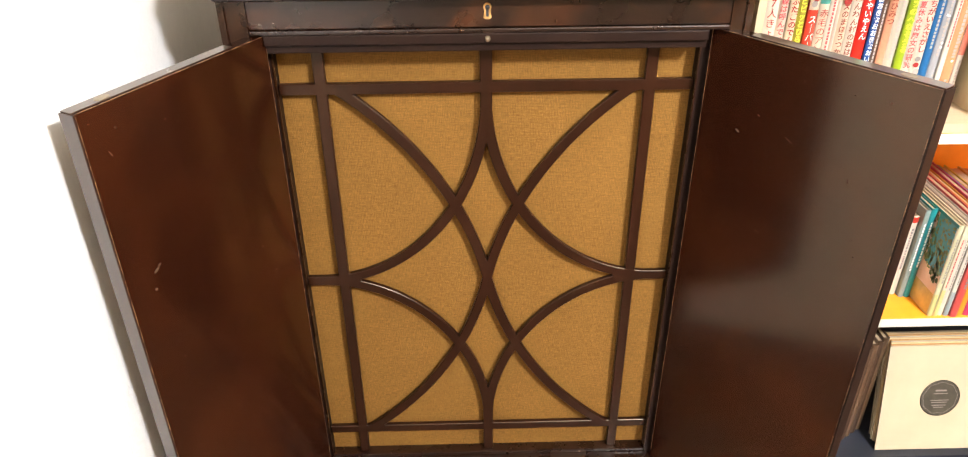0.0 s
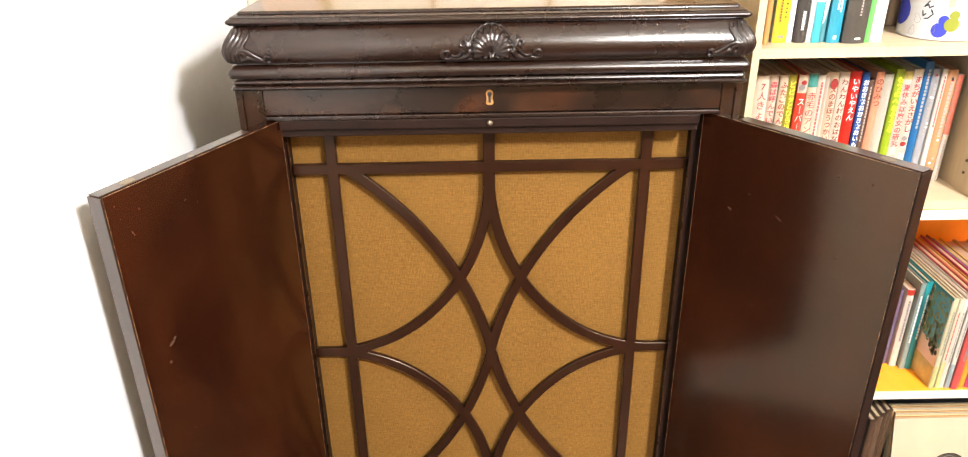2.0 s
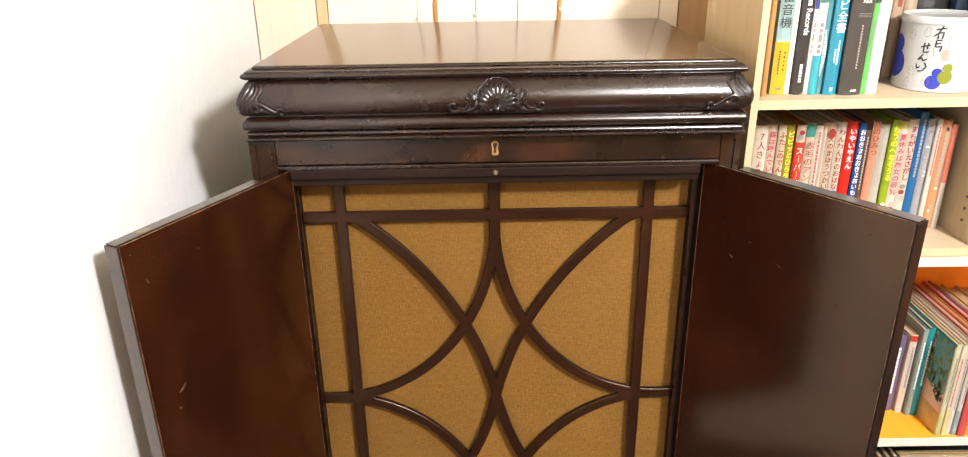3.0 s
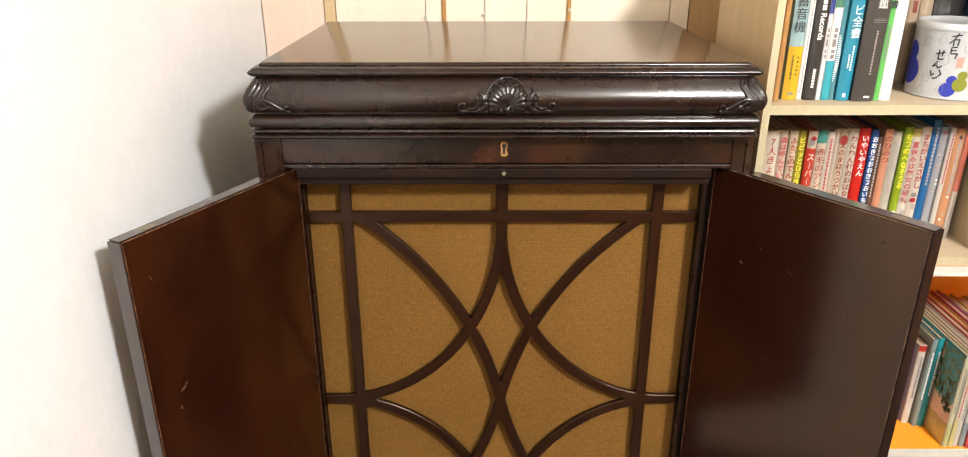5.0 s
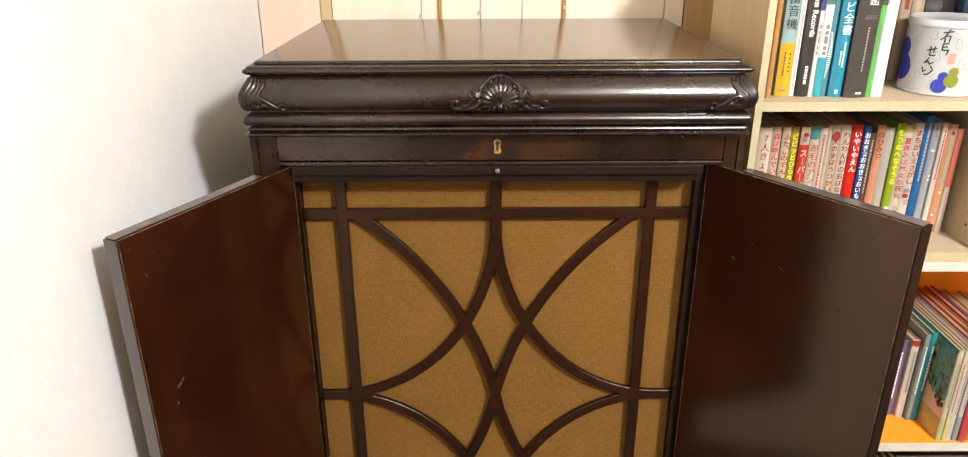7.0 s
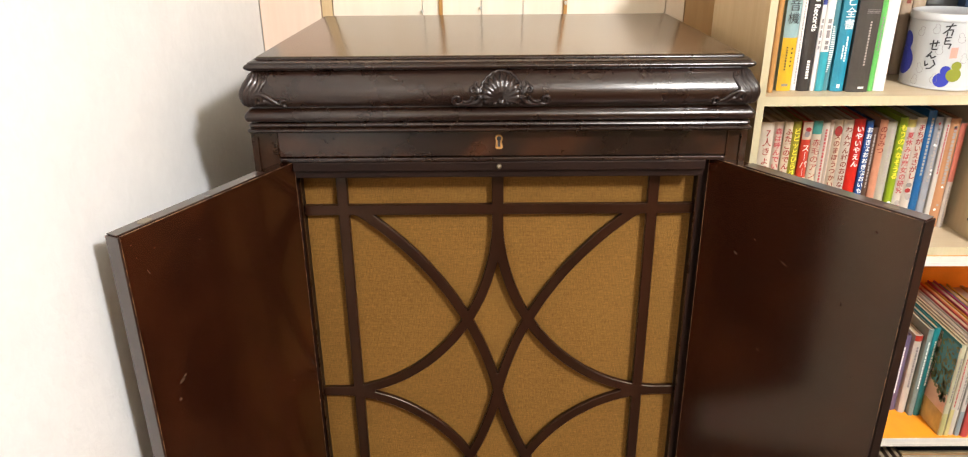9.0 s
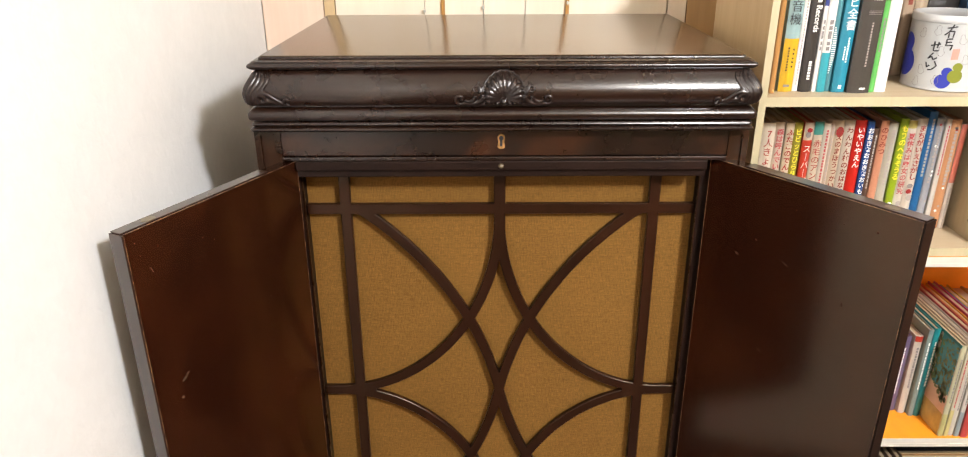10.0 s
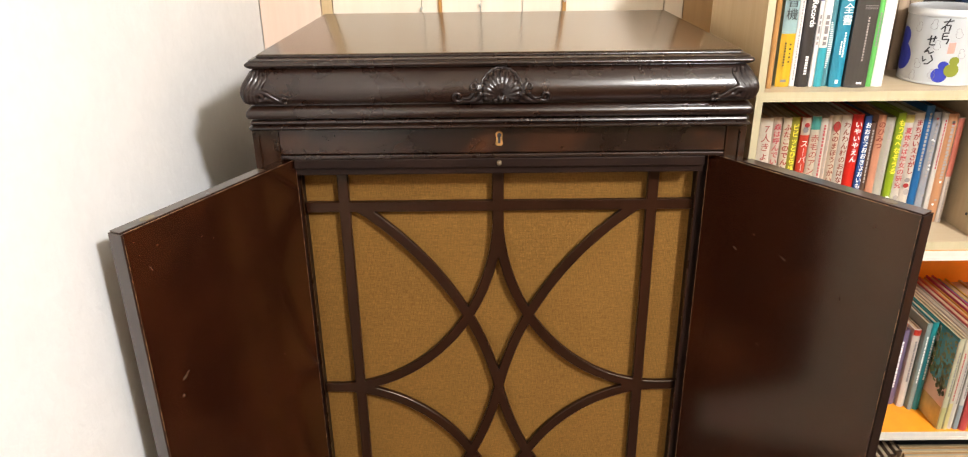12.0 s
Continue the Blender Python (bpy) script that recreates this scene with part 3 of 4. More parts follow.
def cabinet_door(name, hinge, tip, side, thick, edge, scuffs):
    """A door whose inner face runs from hinge to tip in plan; its body lies behind that face."""
    hx, hy = hinge
    d = Vector((tip[0] - hx, tip[1] - hy))
    length = d.length
    turn = math.degrees(math.atan2(d.y, d.x))
    m = pose(hx, hy, 0, 0, 0, turn)
    s = side
    leaf = part("door", box(0, length, 0, s * thick, SILL + 0.003, 1.0585, 0.0012), [M_DOOR], gramophone, "mahogany door standing open, its inner face scuffed", m=m)
    # lip along the free edge, worn line along the arrises, brass plate on the top edge
    part("edge_strip", box(length + 0.0003, length + 0.0026, -s * 0.0006, s * (thick + 0.0004), SILL + 0.004, 1.058, 0.0006), edge, leaf)
    part("top_strip", box(0.06, length, s * 0.004, s * thick, 1.0585, 1.0598, 0.0004), M_EDGE, leaf)
    part("worn_arris", box(0.004, length - 0.002, -s * 0.0003, s * 0.0006, 1.0581, 1.0588), M_WORN, leaf)
    part("worn_arris", box(length - 0.0012, length - 0.0004, -s * 0.0004, s * 0.001, SILL + 0.01, 1.0570), M_WORN, leaf)
    part("worn_arris", box(0.0004, 0.0012, -s * 0.0004, s * 0.001, SILL + 0.02, 1.0565), M_WORN, leaf)
    bm = bmesh.new()
    bmesh.ops.create_cone(bm, cap_ends=True, segments=20, radius1=0.0085, radius2=0.0082, depth=0.0010, matrix=Matrix.Translation((length - 0.047, s * thick * 0.52, 1.0601)) @ Matrix.Diagonal((1.2, 0.75, 1, 1)))
    part("catch_plate", bm, M_TARNISH, leaf, "tarnished brass catch plate")
    for u, z, ru, rz in scuffs:
        bm = bmesh.new()
        bmesh.ops.create_uvsphere(bm, u_segments=9, v_segments=6, radius=1.0, matrix=Matrix.Translation((u, 0, z)) @ pose(0, 0, 0, 0, 25) @ Matrix.Diagonal((ru * 0.75, 0.0003, rz * 0.75, 1)))
        part("scuff", bm, M_SCUFF, leaf)
    for _ in range(16):
        bm = bmesh.new()
        r = rng_wear.uniform(0.0004, 0.0011)
        bmesh.ops.create_uvsphere(bm, u_segments=7, v_segments=5, radius=1.0, matrix=Matrix.Translation((length * rng_wear.uniform(0.08, 0.96), 0, rng_wear.uniform(0.45, 1.045))) @ pose(0, 0, 0, 0, rng_wear.uniform(0, 180)) @ Matrix.Diagonal((r * rng_wear.uniform(1, 2.5), 0.0002, r, 1)))
        part("scuff", bm, M_SCUFF, leaf)
    return leaf


door_left = cabinet_door("door", (-0.312, -0.033), (-0.4530, -0.3160), -1, 0.0215, M_EDGE, [(0.268, 0.828, 0.007, 0.003), (0.262, 0.833, 0.004, 0.002), (0.276, 0.803, 0.003, 0.003), (0.09, 0.87, 0.002, 0.001), (0.20, 1.01, 0.002, 0.001), (0.286, 1.0, 0.001, 0.006), (0.12, 0.60, 0.002, 0.001)])
# right free edge takes the shade-darkened colour, the left one a lighter wood
door_right = cabinet_door("door", (0.3230, -0.021), (0.5115, -0.284), 1, 0.024, M_SHADE_WOOD, [(0.068, 0.922, 0.0055, 0.0022), (0.098, 0.955, 0.003, 0.0015), (0.15, 0.935, 0.009, 0.0008), (0.13, 0.78, 0.006, 0.001), (0.21, 0.86, 0.004, 0.0007), (0.10, 0.30, 0.002, 0.0012)])

# ---- boards of the wall behind the cabinet ----
# the narrow second plank paints the soft shade of the corner as browner wood
PLANKS = [(-0.511, -0.378, M_PINK), (-0.376, -0.353, M_SIDE), (-0.351, -0.158, M_BACK), (-0.1565, -0.121, M_BACK), (-0.113, -0.030, M_BACK),
          (-0.0285, 0.061, M_BACK), (0.0625, 0.149, M_BACK), (0.157, 0.370, M_BACK), (0.372, 0.412, M_BACK), (0.414, 0.60, M_POST)]
for x0, x1, mat in PLANKS:
    part("plank", box(x0, x1, BACK_Y, BACK_Y + 0.0138, GROUND, CEILING, 0.0012), mat, wall_north)
for x in (-0.117, 0.153):
    part("batten", box(x - 0.0042, x + 0.0042, BACK_Y - 0.006, BACK_Y + 0.0138, GROUND, CEILING, 0.0015), M_STRIP, wall_north)
for x, z in ((-0.157, 1.207), (-0.030, 1.213), (0.1535, 1.222)):
    bm = bmesh.new()
    bmesh.ops.create_uvsphere(bm, u_segments=10, v_segments=8, radius=0.0031, matrix=Matrix.Translation((x, BACK_Y - 0.008, z)) @ Matrix.Diagonal((1, 0.7, 1.4, 1)))
    part("pin_head", bm, M_WHITE, wall_north, smooth=True)

# ---- the pale bookcase and the unit below it ----
CASE_L, CASE_R, CASE_F, CASE_B = 0.4145, 0.845, 0.060, 0.355
bookcase = thing("bookcase", "pale veneered wooden bookcase filled with books", "bookcase")
for name, x0, x1, mat in (("side_panel", CASE_L, CASE_L + 0.0118, M_SIDE), ("side_panel", CASE_R - 0.014, CASE_R, M_PALE)):
    p = part(name, box(x0, x1, CASE_F + 0.001, CASE_B, 0.850, 1.3725), mat, bookcase)
    part("edge_band", box(x0, x1, CASE_F, CASE_F + 0.0009, 0.850, 1.3725), M_VENEER, p)
for z in (0.850, 1.116):
    p = part("shelf_board", box(CASE_L + 0.0123, CASE_R - 0.0145, CASE_F + 0.003, CASE_B - 0.008, z, z + 0.0155), M_PALE_X, bookcase)
    part("edge_band", box(CASE_L + 0.0123, CASE_R - 0.0145, CASE_F + 0.002, CASE_F + 0.0029, z, z + 0.0155), M_VENEER, p)
part("back_panel", box(CASE_L + 0.0123, CASE_R - 0.0145, CASE_B - 0.0075, CASE_B, 0.850, 1.3725), M_PALE, bookcase)
part("top_board", box(CASE_L, CASE_R, CASE_F, CASE_B, 1.3730, 1.388), M_PALE_X, bookcase)
for k in range(9):
    for y in (CASE_F + 0.045,):
        bm = bmesh.new()
        bmesh.ops.create_cone(bm, cap_ends=True, segments=10, radius1=0.0026, radius2=0.0026, depth=0.002, matrix=Matrix.Translation((CASE_R - 0.0144, y, 0.90 + 0.022 * k)) @ pose(0, 0, 0, 0, 90))
        part("peg_hole", bm, M_IRON, bookcase)

low_unit = thing("storage_unit", "white-edged storage unit with orange inner faces", "shelf unit")
LU_L, LU_R = 0.56, 1.46
for x0, x1 in ((LU_L, LU_L + 0.016), (LU_R - 0.016, LU_R)):
    part("side_panel", box(x0, x1, CASE_F + 0.001, 0.36, GROUND, 0.8315), M_ORANGE, low_unit)
for z in (0.8320, 0.4430):
    p = part("shelf_board", box(LU_L, LU_R, CASE_F + 0.001, 0.36, z, z + 0.0172) if z > 0.8 else box(LU_L + 0.0165, LU_R - 0.0165, CASE_F + 0.001, 0.352, z, z + 0.0172), M_ORANGE, low_unit)
    e0, e1 = (LU_L, LU_R) if z > 0.8 else (LU_L + 0.0165, LU_R - 0.0165)
    part("edge_band", box(e0, e1, CASE_F - 0.001, CASE_F + 0.0008, z, z + 0.0172, 0.0004), M_WHITE, p)
    part("edge_band", box(e0, e1, CASE_F - 0.0016, CASE_F + 0.0008, z - 0.0012, z + 0.0062, 0.0004), M_WHITE, p)
part("back_panel", box(LU_L + 0.0165, LU_R - 0.0165, 0.3525, 0.36, GROUND, 0.8315), M_ORANGE, low_unit)

record_box = thing("record_box", "open black box holding upright gramophone records", "box")
for args in ((0.600, 1.42, 0.050, 0.345, GROUND, 0.090), (0.600, 0.612, 0.055, 0.345, 0.0905, 0.435), (1.405, 1.42, 0.055, 0.345, 0.0905, 0.435), (0.6125, 1.4045, 0.335, 0.345, 0.0905, 0.435), (0.6, 1.42, 0.066, 0.345, 0.4355, 0.4405)):
    part("panel", box(*args, 0.001), M_BLACK, record_box)

# a blue folder edge seen in the gap behind the bookcase
tagged(part("blue_folder", box(0.4185, 0.434, 0.3610, 0.3690, GROUND, 1.36, 0.001), cover((0.04, 0.06, 0.30))), "tall blue cardboard folder standing behind the bookcase", "folder")


# ---- books ----
def lettering(text, size, mat, parent, x, y, z, wide=1.0, turned=False, columns=False):
    """Writing on a spine that faces the front; upright columns run downwards, turned lines read downwards."""
    cu = bpy.data.curves.new("title", "FONT")
    cu.body = text if turned or columns else "\n".join(text.replace("ー", "｜"))
    cu.size, cu.align_x, cu.align_y, cu.space_line = size, "CENTER" if not turned else "LEFT", "TOP" if not turned else "CENTER", 1.04
    cu.extrude, cu.offset = 0.00008, 0.00022 if size < 0.014 else 0.0
    ob = new("title", cu)
    cu.materials.append(mat)
    ob.parent = parent
    ob.matrix_basis = pose(x, y, z, 90, 90 if turned else 0, 0) @ Matrix.Diagonal((wide, 1, 1, 1))
    return ob


def bars(parent, x, y, z, width, heights, mat, gap=0.35):
    """Illegible writing as a column of plain bars."""
    for h in heights:
        part("line_of_writing", box(x - width / 2, x + width / 2, y - 0.0002, y, z - h, z), mat, parent)
        z -= h * (1 + gap)


def book(name, x0, x1, yf, z0, height, depth, rgb, label, group="", lean=0.0, bands=(), category="book", hard=True):
    """A closed book on its foot: spine and boards round a block of pages, with colour bands on the spine."""
    w = x1 - x0 - 0.0010
    b = thing(name, label, category, group, at=(x0 + 0.0005, yf, z0))
    b.rotation_euler = (0, radians(lean), 0)
    t = min(0.0022, w * 0.16)
    mat = cover(rgb)
    n = 6
    bm = bmesh.new()
    round_by = min(0.004, w * 0.22)
    prof = [(0, depth), (0, round_by)] + [(w * i / n, round_by * (1 - math.sin(math.pi * i / n)) * 0.9) for i in range(1, n)] + [(w, round_by), (w, depth), (w - t, depth), (w - t, round_by + t), (t, round_by + t), (t, depth)]
    lo, hi = [bm.verts.new((x, y, 0)) for x, y in prof], [bm.verts.new((x, y, height)) for x, y in prof]
    for i in range(len(prof)):
        j = (i + 1) % len(prof)
        bm.faces.new((lo[i], lo[j], hi[j], hi[i]))
    bm.faces.new(lo), bm.faces.new(hi[::-1])
    part("cover", bm, mat, b)
    part("page_block", box(t + 0.0001, w - t - 0.0001, round_by + t + 0.0003, depth - 0.003, 0.002, height - 0.0035), M_PAPER, b)
    for (a0, a1, col) in bands:
        bm = bmesh.new()
        pts = [(w * i / n, round_by * (1 - math.sin(math.pi * i / n)) * 0.9 - 0.00025) for i in range(0, n + 1)]
        lo, hi = [bm.verts.new((x, y, height * a0)) for x, y in pts], [bm.verts.new((x, y, height * a1)) for x, y in pts]
        back_lo, back_hi = [bm.verts.new((x, y + 0.0002, height * a0)) for x, y in pts], [bm.verts.new((x, y + 0.0002, height * a1)) for x, y in pts]
        for i in range(n):
            bm.faces.new((lo[i], lo[i + 1], hi[i + 1], hi[i])), bm.faces.new((back_lo[i], back_hi[i], back_hi[i + 1], back_lo[i + 1]))
        for i in range(n):
            bm.faces.new((hi[i], hi[i + 1], back_hi[i + 1], back_hi[i])), bm.faces.new((lo[i], back_lo[i], back_lo[i + 1], lo[i + 1]))
        part("spine_band", bm, cover(col), b)
    return b, w


INK_RED, INK_BROWN, INK_WHITE, INK_YELLOW = (painted(n, c, 0.6, 0, 0, 30, 0) for n, c in (
    ("red_ink", (0.27, 0.009, 0.008)), ("brown_ink", (0.20, 0.035, 0.018)), ("white_ink", (0.80, 0.80, 0.76)), ("yellow_ink", (0.80, 0.66, 0.05))))
INK_SOFT = painted("faint_ink", (0.34, 0.30, 0.27), 0.6, 0, 0, 30, 0)
INK_GREY = painted("grey_ink", (0.20, 0.18, 0.17), 0.6, 0, 0, 30, 0)
INK_BLUE = painted("blue_ink", (0.03, 0.06, 0.40), 0.6, 0, 0, 30, 0)
INK_ORANGE = painted("orange_ink", (0.66, 0.16, 0.03), 0.6, 0, 0, 30, 0)
INK_PINK = painted("pink_ink", (0.38, 0.055, 0.06), 0.6, 0, 0, 30, 0)

CREAM = (0.76, 0.70, 0.60)
CHILD = "children's books in a row"
ROW = [
    (0.4370, 0.4610, CREAM, 0.200, "", None, "cream children's book with dark lettering", ()),
    (0.4610, 0.4840, (0.80, 0.76, 0.68), 0.200, "7人きょうだい", INK_RED, "cream children's book with red lettering", ()),
    (0.4840, 0.5020, (0.76, 0.66, 0.58), 0.200, "森は呼んでいる", INK_PINK, "pale pinkish children's book with faint lettering", ()),
    (0.5020, 0.5170, (0.80, 0.72, 0.58), 0.200, "ふたごのでんしゃ", INK_RED, "cream children's book with orange-red lettering", ()),
    (0.5170, 0.5330, (0.40, 0.38, 0.05), 0.200, "ビビッとひらめくとんち", INK_YELLOW, "olive green children's book with yellow lettering", ()),
    (0.5330, 0.5500, (0.70, 0.06, 0.03), 0.201, "スーパーばあちゃん", INK_WHITE, "red children's book with a white head band", ((0.84, 0.998, (0.72, 0.62, 0.52)),)),
    (0.5500, 0.5670, (0.78, 0.70, 0.58), 0.203, "赤毛のアン", INK_RED, "cream children's book with a teal head band", ((0.88, 0.998, (0.08, 0.38, 0.36)),)),
    (0.5670, 0.5800, (0.78, 0.74, 0.68), 0.199, "", None, "thin white children's book", ()),
    (0.5800, 0.5880, (0.74, 0.60, 0.52), 0.203, "", None, "thin pale pink children's book", ()),
    (0.5880, 0.6050, (0.76, 0.66, 0.54), 0.203, "オズのまほうつかい", INK_BROWN, "cream children's book with brown lettering and a red picture", ()),
    (0.6050, 0.6230, (0.80, 0.75, 0.68), 0.203, "わんわん村のおはなし", INK_BROWN, "white children's book with brown lettering", ()),
    (0.6230, 0.6430, (0.72, 0.025, 0.015), 0.204, "いやいやえん", INK_WHITE, "bright red children's book with white lettering", ()),
    (0.6430, 0.6560, (0.015, 0.10, 0.42), 0.202, "おおきなおおきなおいも", INK_WHITE, "thin blue children's book with white lettering", ()),
    (0.6560, 0.6670, (0.14, 0.08, 0.06), 0.188, "", None, "very thin dark brown book", ()),
    (0.6670, 0.6818, (0.76, 0.36, 0.24), 0.203, "のひみつ", INK_BROWN, "salmon pink children's book", ()),
    (0.6818, 0.6997, (0.60, 0.60, 0.54), 0.198, "", None, "pale grey children's book with faint writing", ()),
    (0.6997, 0.7145, (0.34, 0.52, 0.02), 0.207, "もりのへなそうる", INK_YELLOW, "lime green children's book with yellow lettering", ((0.0, 0.12, (0.66, 0.64, 0.50)),)),
    (0.7145, 0.7306, (0.80, 0.77, 0.72), 0.203, "夏休みは魔女の研究", INK_PINK, "white children's book with pink lettering", ((0.93, 0.998, (0.70, 0.62, 0.20)),)),
    (0.7306, 0.7485, (0.80, 0.75, 0.70), 0.206, "まちがいえさがし", INK_RED, "white children's book with red lettering", ()),
    (0.7485, 0.7638, (0.015, 0.16, 0.46), 0.218, "", None, "tall blue children's book standing proud", ()),
    (0.7638, 0.7782, (0.42, 0.46, 0.55), 0.206, "", None, "grey-blue patterned children's book", ()),
    (0.7782, 0.7878, (0.80, 0.79, 0.77), 0.206, "", None, "thin white children's book", ()),
    (0.7878, 0.8070, (0.74, 0.38, 0.20), 0.204, "", None, "orange-tan patterned children's book", ()),
    (0.8070, 0.8185, (0.80, 0.74, 0.70), 0.196, "", None, "white children's book with a salmon red head", ((0.45, 0.998, (0.78, 0.24, 0.18)),)),
]
rng = random.Random(5)
BOLD = ("赤毛のアン", "7人きょうだい", "スーパーばあちゃん")
# small printed pictures low on some spines: title, share of the height, ink
PRINTS = {"赤毛のアン": ((0.40, INK_ORANGE),), "わんわん村のおはなし": ((0.36, INK_BLUE), (0.31, INK_SOFT)), "おおきなおおきなおいも": ((0.30, INK_WHITE),),
          "もりのへなそうる": ((0.24, INK_WHITE), (0.20, INK_RED)), "夏休みは魔女の研究": ((0.24, INK_SOFT), (0.20, INK_PINK), (0.15, INK_GREY)),
          "まちがいえさがし": ((0.40, INK_GREY), (0.35, INK_RED), (0.29, INK_SOFT)), "スーパーばあちゃん": ((0.93, INK_RED), (0.89, INK_GREY)), "いやいやえん": ((0.24, INK_ORANGE),)}
for x0, x1, rgb, height, title, ink, label, bands in ROW:
    b, w = book("childrens_book", x0, x1, 0.150 + rng.uniform(-0.003, 0.004), 0.8660, height, 0.152, rgb, label, CHILD, 0.0, bands)
    top = height * (0.97 if not bands or bands[0][1] < 0.9 else min(0.97, bands[0][0] - 0.015))
    if title:
        size = min(w * 0.90, top * 0.90 / len(title), 0.0160 if title in BOLD else 0.0122)
        lettering(title, size, ink, b, w / 2, -0.0006, top - 0.006, 1.04 if len(title) < 9 else 0.96)
    else:
        bars(b, w / 2, -0.0004, top - 0.006, w * 0.26, [rng.uniform(0.003, 0.006) for _ in range(17)], rng.choice((INK_SOFT, INK_SOFT, INK_PINK)) if rgb[0] > 0.3 else INK_SOFT)
    for share, print_ink in PRINTS.get(title, ()):
        bm = bmesh.new()
        bmesh.ops.create_cone(bm, cap_ends=True, segments=9, radius1=w * 0.30, radius2=w * 0.30, depth=0.0003, matrix=Matrix.Translation((w / 2 + rng.uniform(-0.1, 0.1) * w, -0.0005, height * share)) @ Matrix.Diagonal((1, 1, rng.uniform(0.7, 1.2), 1)) @ pose(0, 0, 0, 90))
        part("printed_picture", bm, print_ink, b)
    if "picture" in label:
        bm = bmesh.new()
        bmesh.ops.create_cone(bm, cap_ends=True, segments=12, radius1=w * 0.4, radius2=w * 0.4, depth=0.0004, matrix=Matrix.Translation((w / 2, -0.0004, height * 0.90)) @ Matrix.Diagonal((1, 1, 1.5, 1)) @ pose(0, 0, 0, 90))
        part("picture", bm, INK_RED, b)
    if "patterned" in label:
        for _ in range(9):
            bm = bmesh.new()
            bmesh.ops.create_cone(bm, cap_ends=True, segments=9, radius1=0.0022, radius2=0.0022, depth=0.0004, matrix=Matrix.Translation((rng.uniform(0.3, 0.7) * w, -0.0004, rng.uniform(0.08, 0.95) * height)) @ pose(0, 0, 0, 90))
            part("printed_spot", bm, rng.choice((INK_PINK, INK_SOFT, INK_WHITE)), b)

SHELF = 1.1320
REF = "tall reference books on the upper shelf"
UPPER = [
    (0.4385, 0.4475, 0.088, 0.236, (0.62, 0.34, 0.12), "thin amber cardboard folder among the books", ()),
    (0.457, 0.481, 0.100, 0.245, (0.42, 0.66, 0.74), "light blue book with a yellow lower half", ((0.0, 0.36, (0.86, 0.56, 0.03)),)),
    (0.4815, 0.491, 0.104, 0.250, (1.15, 1.20, 1.28), "thin white book with grey lettering", ()),
    (0.491, 0.511, 0.098, 0.260, (0.045, 0.04, 0.04), "black book with white lettering", ()),
    (0.5115, 0.519, 0.100, 0.235, (1.12, 1.16, 1.22), "thin white book with a blue patch", ((0.58, 0.70, (0.05, 0.08, 0.40)),)),
    (0.519, 0.533, 0.098, 0.235, (1.12, 1.16, 1.22), "white book with a cyan foot band", ((0.0, 0.27, (0.05, 0.50, 0.66)), (0.62, 0.74, (0.10, 0.30, 0.22)))),
    (0.533, 0.5425, 0.102, 0.200, (0.10, 0.34, 0.44), "teal book with a hatched pattern", ()),
    (0.543, 0.565, 0.094, 0.262, (0.03, 0.36, 0.58), "bright blue reference book with white lettering", ()),
    (0.5655, 0.602, 0.088, 0.275, (0.075, 0.07, 0.068), "thick charcoal grey reference book", ()),
    (0.6025, 0.6125, 0.094, 0.262, (0.16, 0.66, 0.16), "bright green book with a pale head", ((0.68, 0.998, (0.66, 0.72, 0.68)),)),
    (0.6130, 0.632, 0.094, 0.270, (1.18, 1.25, 1.34), "tall white slipcased book on shelf", ()),
    (0.6325, 0.644, 0.150, 0.225, (0.50, 0.36, 0.24), "old beige book with brown lettering", ()),
    (0.6445, 0.660, 0.150, 0.235, (0.60, 0.46, 0.34), "old cream-beige book with lettering", ()),
    (0.6605, 0.668, 0.165, 0.225, (0.62, 0.55, 0.45), "thin cream book beside the tin", ()),
    (0.6685, 0.684, 0.225, 0.24, (0.05, 0.045, 0.04), "black book with a framed label behind the tin", ()),
    (0.6850, 0.702, 0.225, 0.23, (0.62, 0.50, 0.38), "beige book behind the tin", ()),
    (0.7025, 0.722, 0.225, 0.23, (0.60, 0.47, 0.36), "beige book behind the tin", ()),
    (0.7225, 0.745, 0.225, 0.215, (0.56, 0.45, 0.34), "brownish beige book behind the tin", ()),
    (0.7455, 0.800, 0.225, 0.20, (0.03, 0.028, 0.03), "thick black book behind the tin", ()),
    (0.8005, 0.829, 0.205, 0.20, (0.04, 0.10, 0.25), "dark blue book behind the tin", ()),
]
UB = []
for x0, x1, yf, height, rgb, label, bands in UPPER:
    UB.append(book("reference_book", x0, x1, yf, SHELF, min(height, 0.238), 0.115 if yf > 0.2 else 0.15, rgb, label, REF, 0.0, bands))
b, w = UB[1]
lettering("蓄音機", 0.0190, M_INK, b, w / 2, -0.0006, 0.164)
bars(b, w * 0.34, -0.0004, 0.072, 0.0024, [0.0028, 0.0020, 0.0026, 0.0030, 0.0024, 0.0028, 0.0022, 0.0030, 0.0026], M_INK, 0.7), bars(b, w * 0.68, -0.0004, 0.070, 0.0024, [0.0026, 0.0030, 0.0022, 0.0028, 0.0026], M_INK, 1.6)
bars(b, w * 0.5, -0.0004, 0.012, 0.010, [0.004], INK_GREY)
b, w = UB[2]
